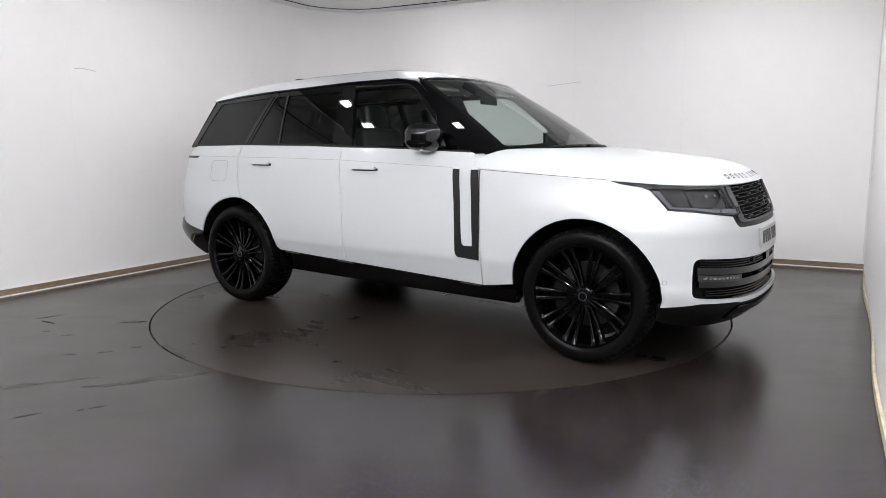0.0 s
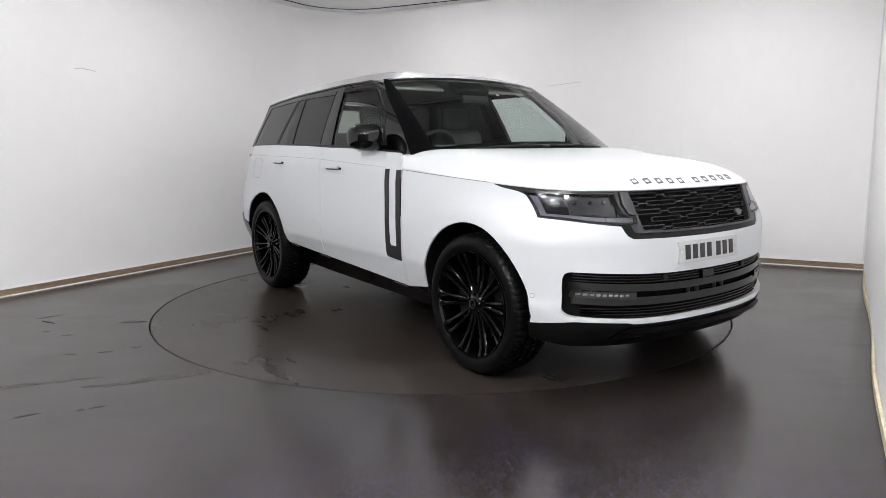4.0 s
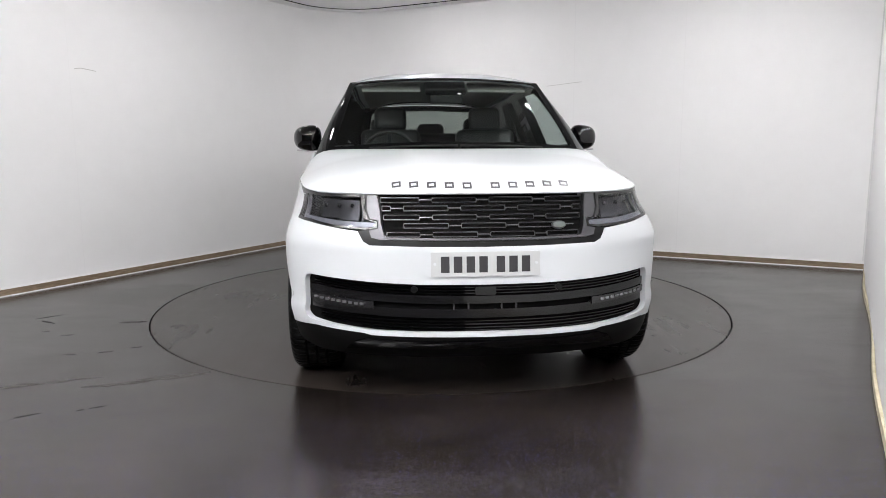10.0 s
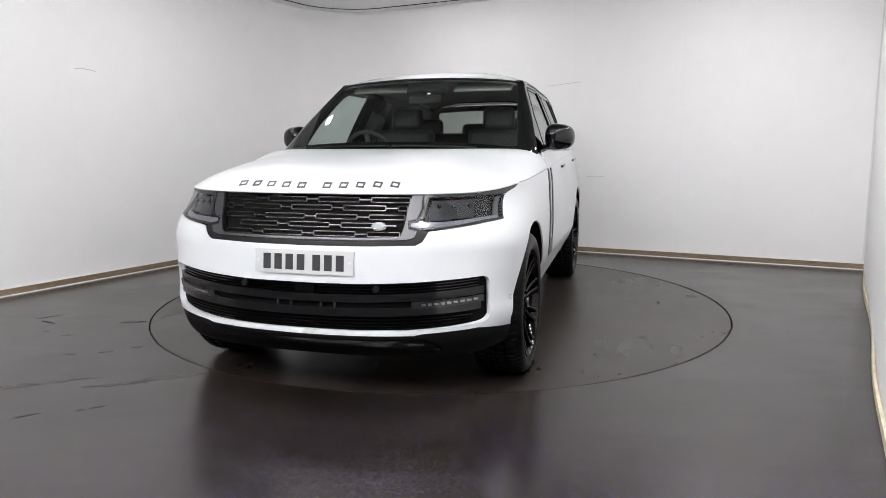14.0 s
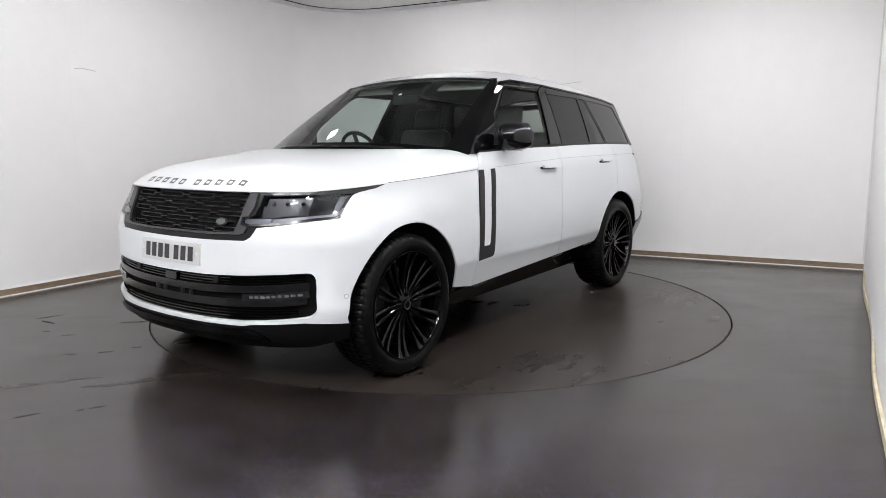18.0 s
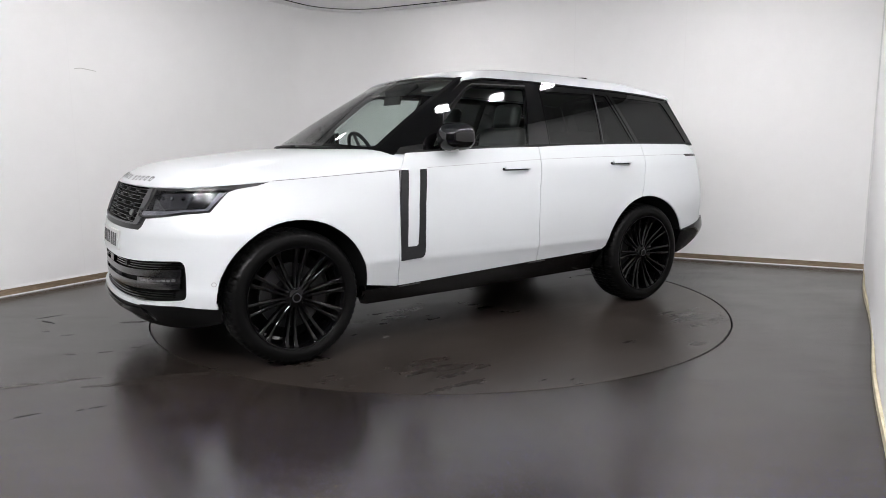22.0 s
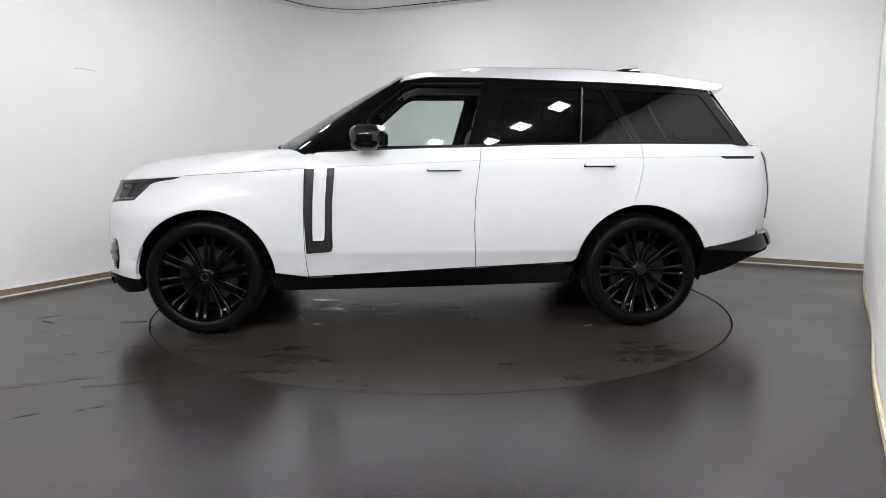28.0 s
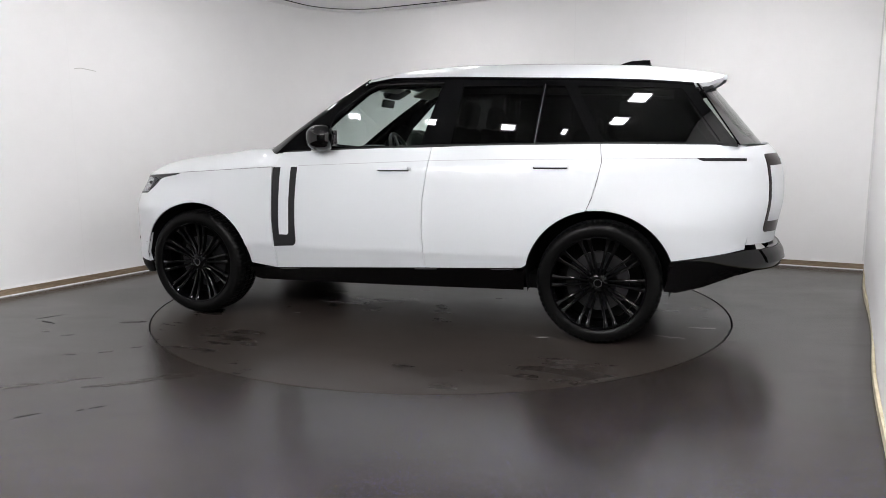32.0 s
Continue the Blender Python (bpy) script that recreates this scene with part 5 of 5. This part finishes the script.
for g_ in (skin_round, lambda a, z: mirrored(skin_round)(a, z)):
    patch("tail_lamp", tl, g_, M_TAIL, car, "smoked dark C-shaped tail lamp", lift=0.005, thick=0.03)

# ---- inside ----
M_LEATHER = grain(material("dark_leather", (0.03, 0.03, 0.032), 0.5), 60.0, (0.006, 0.006, 0.0066), (0.012, 0.012, 0.013), 0.2)
M_LINING = grain(material("pale_lining", (0.42, 0.41, 0.38), 0.85), 50.0, (0.36, 0.35, 0.32), (0.46, 0.45, 0.42))
M_TRIM = grain(material("dash_black", (0.06, 0.06, 0.062), 0.6), 80.0, (0.085, 0.09, 0.092), (0.115, 0.12, 0.123), 0.15)


def cushion(size, m, bevel):
    bm = bmesh.new()
    box(bm, size, m)
    bmesh.ops.bevel(bm, geom=bm.edges[:], offset=bevel, segments=4, affect="EDGES", profile=0.5)
    return bm


def seat(x, y):
    s = part("front_seat", cushion((0.50, 0.52, 0.16), Matrix.Translation((x + 0.22, y, 0.80)), 0.06), M_LEATHER, car, "dark leather front seat")
    part("seat_back", cushion((0.14, 0.50, 0.62), Matrix.Translation((x - 0.10, y, 1.10)) @ Matrix.Rotation(radians(-16), 4, "Y"), 0.06), M_LEATHER, s)
    part("headrest", cushion((0.10, 0.27, 0.20), Matrix.Translation((x - 0.20, y, 1.485)) @ Matrix.Rotation(radians(-12), 4, "Y"), 0.05), M_LEATHER, s)
    for k in (-0.06, 0.06):
        v, f = tube([(x - 0.185, y + k, 1.34), (x - 0.195, y + k, 1.42)], 0.007)
        pydata("headrest_post", v, f, M_SILVER, s)


seat(-1.80, 0.40)
seat(-1.80, -0.40)
rs_ = part("rear_seat", cushion((0.50, 1.30, 0.18), Matrix.Translation((-2.45, 0, 0.82)), 0.06), M_LEATHER, car, "dark leather rear bench")
part("rear_backrest", cushion((0.14, 1.30, 0.58), Matrix.Translation((-2.78, 0, 1.10)) @ Matrix.Rotation(radians(-16), 4, "Y"), 0.06), M_LEATHER, rs_)
for y in (-0.45, 0, 0.45):
    part("headrest", cushion((0.10, 0.26, 0.17), Matrix.Translation((-2.87, y, 1.44 if y else 1.39)), 0.05), M_LEATHER, rs_)
# dashboard, cowl and steering wheel (on the right)
bm = bmesh.new()
prof = [(-0.52, 1.165), (-0.72, 1.205), (-0.88, 1.20), (-0.98, 1.16), (-1.02, 1.06), (-0.98, 0.85), (-0.6, 0.85)]
rows = []
for y in (-0.82, -0.6, -0.2, 0.2, 0.6, 0.82):
    rows.append([bm.verts.new((x, y, z + (0.018 if -0.7 < y < -0.1 and -0.95 < x < -0.8 else 0))) for x, z in prof])
for a, b in zip(rows, rows[1:]):
    for i in range(len(prof)):
        j = (i + 1) % len(prof)
        bm.faces.new((a[i], b[i], b[j], a[j]))
bm.faces.new(rows[0][::-1])
bm.faces.new(rows[-1])
bmesh.ops.recalc_face_normals(bm, faces=bm.faces)
dash = part("dashboard", bm, M_TRIM, car, "dark grey dashboard")
hard(dash, 50)
part("instrument_binnacle", cushion((0.10, 0.36, 0.10), Matrix.Translation((-0.90, -0.40, 1.225)), 0.03), M_TRIM, dash)
bm = bmesh.new()
box(bm, (0.015, 0.33, 0.19), Matrix.Translation((-1.02, 0, 1.10)) @ Matrix.Rotation(radians(-12), 4, "Y"), 0.005)
part("centre_screen", bm, M_BLACK, dash, "black centre display")
tilt = Matrix.Translation((-1.15, -0.42, 1.20)) @ Matrix.Rotation(radians(-66), 4, "Y")
v, f = tube([tilt @ Vector((0.185 * math.cos(t), 0.185 * math.sin(t), 0)) for t in np.linspace(0, 2 * math.pi, 37)[:-1]], 0.015, 10, True)
sw = pydata("steering_wheel", v, f, M_LEATHER, car, "dark leather steering wheel")
bm = bmesh.new()
box(bm, (0.14, 0.16, 0.05), tilt @ Matrix.Translation((0, 0, 0.01)), 0.02)
part("wheel_boss", bm, M_TRIM, sw)
for t in (0, 180, 270):
    bm = bmesh.new()
    box(bm, (0.035, 0.14, 0.015), tilt @ Matrix.Rotation(radians(t - 90 + 90), 4, "Z") @ Matrix.Translation((0, 0.11, 0)) , 0.005)
    part("wheel_spoke", bm, M_GREY, sw)


def inner_roof(x, s):
    p = roof(x, s * 0.96)
    return Vector((p.x, p.y, p.z - 0.055))


patch("headlining", [(-1.42, -0.93), (-1.42, 0.93), (-3.5, 0.93), (-3.5, -0.93)], inner_roof, M_LINING, car, "pale grey headlining", step=0.15, thick=0.01, mid=Vector((-2.4, 0, 3)))
for sg in (1, -1):
    bm = bmesh.new()
    box(bm, (0.16, 0.44, 0.02), Matrix.Translation((-1.42, sg * 0.40, 1.705)) @ Matrix.Rotation(radians(24), 4, "Y"), 0.008)
    part("sun_visor", bm, M_LINING, car, "pale folded sun visor")
    for xa, xb, inner in ((-0.75, -1.83, "front_door_card"), (-1.9, -2.9, "rear_door_card"), (-2.95, -3.75, "boot_side_trim")):
        bm = bmesh.new()
        vs = []
        bot = 0.45 if xa > -1 else 0.92
        for x, y, z in ((xa, 0.86, bot), (xb, 0.86, bot), (xb, 0.845, belt(xb) - 0.01), (xa, 0.845, belt(xa) - 0.01)):
            y *= 0.86 if x < -3.5 else 0.95 if x < -2.8 else 1
            vs.append((x, sg * y, z))
        q = [bm.verts.new(p) for p in vs] + [bm.verts.new((x, y * 0.97, z)) for x, y, z in vs]
        for a, b, c, d in ((0, 1, 2, 3), (4, 5, 6, 7), (2, 3, 7, 6), (0, 1, 5, 4), (0, 3, 7, 4), (1, 2, 6, 5)):
            bm.faces.new((q[a], q[b], q[c], q[d]))
        bmesh.ops.recalc_face_normals(bm, faces=bm.faces)
        part(inner, bm, M_TRIM, car, smooth=False)
bm = bmesh.new()
box(bm, (0.02, 0.24, 0.065), Matrix.Translation((-1.20, 0, 1.605)) @ Matrix.Rotation(radians(-12), 4, "Y"), 0.01)
part("rear_view_mirror", bm, M_SATIN, car, "black rear-view mirror")
bm = bmesh.new()
box(bm, (0.14, 0.30, 0.05), Matrix.Translation((-1.28, 0, 1.69)) @ Matrix.Rotation(radians(28), 4, "Y"), 0.015)
part("sensor_pod", bm, M_SATIN, car, "black sensor pod behind the windscreen")
patch("windscreen_sticker", [(0.554 + 0.0092 * math.cos(k * math.pi / 8), 0.725 + 0.0135 * math.sin(k * math.pi / 8)) for k in range(16)], screen, material("white_sticker", (0.8, 0.8, 0.8), 0.5), car, "small round white sticker", lift=0.0015, thick=0.002, step=0.1)
bm = bmesh.new()
box(bm, (2.9, 1.12, 0.04), Matrix.Translation((-2.1, 0, 0.60)))
part("cabin_floor", bm, M_TRIM, car, smooth=False)
bm = bmesh.new()
box(bm, (0.04, 1.6, 0.8), Matrix.Translation((-0.50, 0, 0.78)))
part("bulkhead", bm, M_DARK, car, smooth=False)
bm = bmesh.new()
box(bm, (0.78, 1.45, 0.03), Matrix.Translation((-3.35, 0, 1.16)))
part("parcel_shelf", bm, M_TRIM, car, smooth=False)
# cowl between bonnet and windscreen, and wipers
cw = [(0.0, -0.10), (1.0, -0.10), (1.0, -0.01), (0.0, -0.01)]
patch("cowl", cw, lambda u, v: screen(u, v) - Vector((0, 0, 0.02)), M_SATIN, car, "black plastic cowl at the windscreen base", step=0.06, thick=0.02)
for ya, yb in ((0.54, 0.02), (0.0, -0.54)):
    pts = [screen(0.5 + y / 1.62, 0.02) + Vector((0.015, 0, -0.004)) for y in np.linspace(ya, yb, 8)]
    v, f = tube(pts, 0.008, 6)
    pydata("wiper", v, f, M_SATIN, car, "black windscreen wiper")


def motions():
    """The turntable turns at an even pace and carries the car."""
    cars, discs = [], []
    for t in np.linspace(0.0, 32.0, 17):
        a = HEAD0 + SPIN * float(t)
        turn = Matrix.Rotation(a, 4, "Z")
        cars.append((float(t), turn @ Matrix.Translation((-PIVOT[0], -PIVOT[1], 0.0))))
        discs.append((float(t), turn))
    walk(car, cars)
    walk(table, discs)


motions()
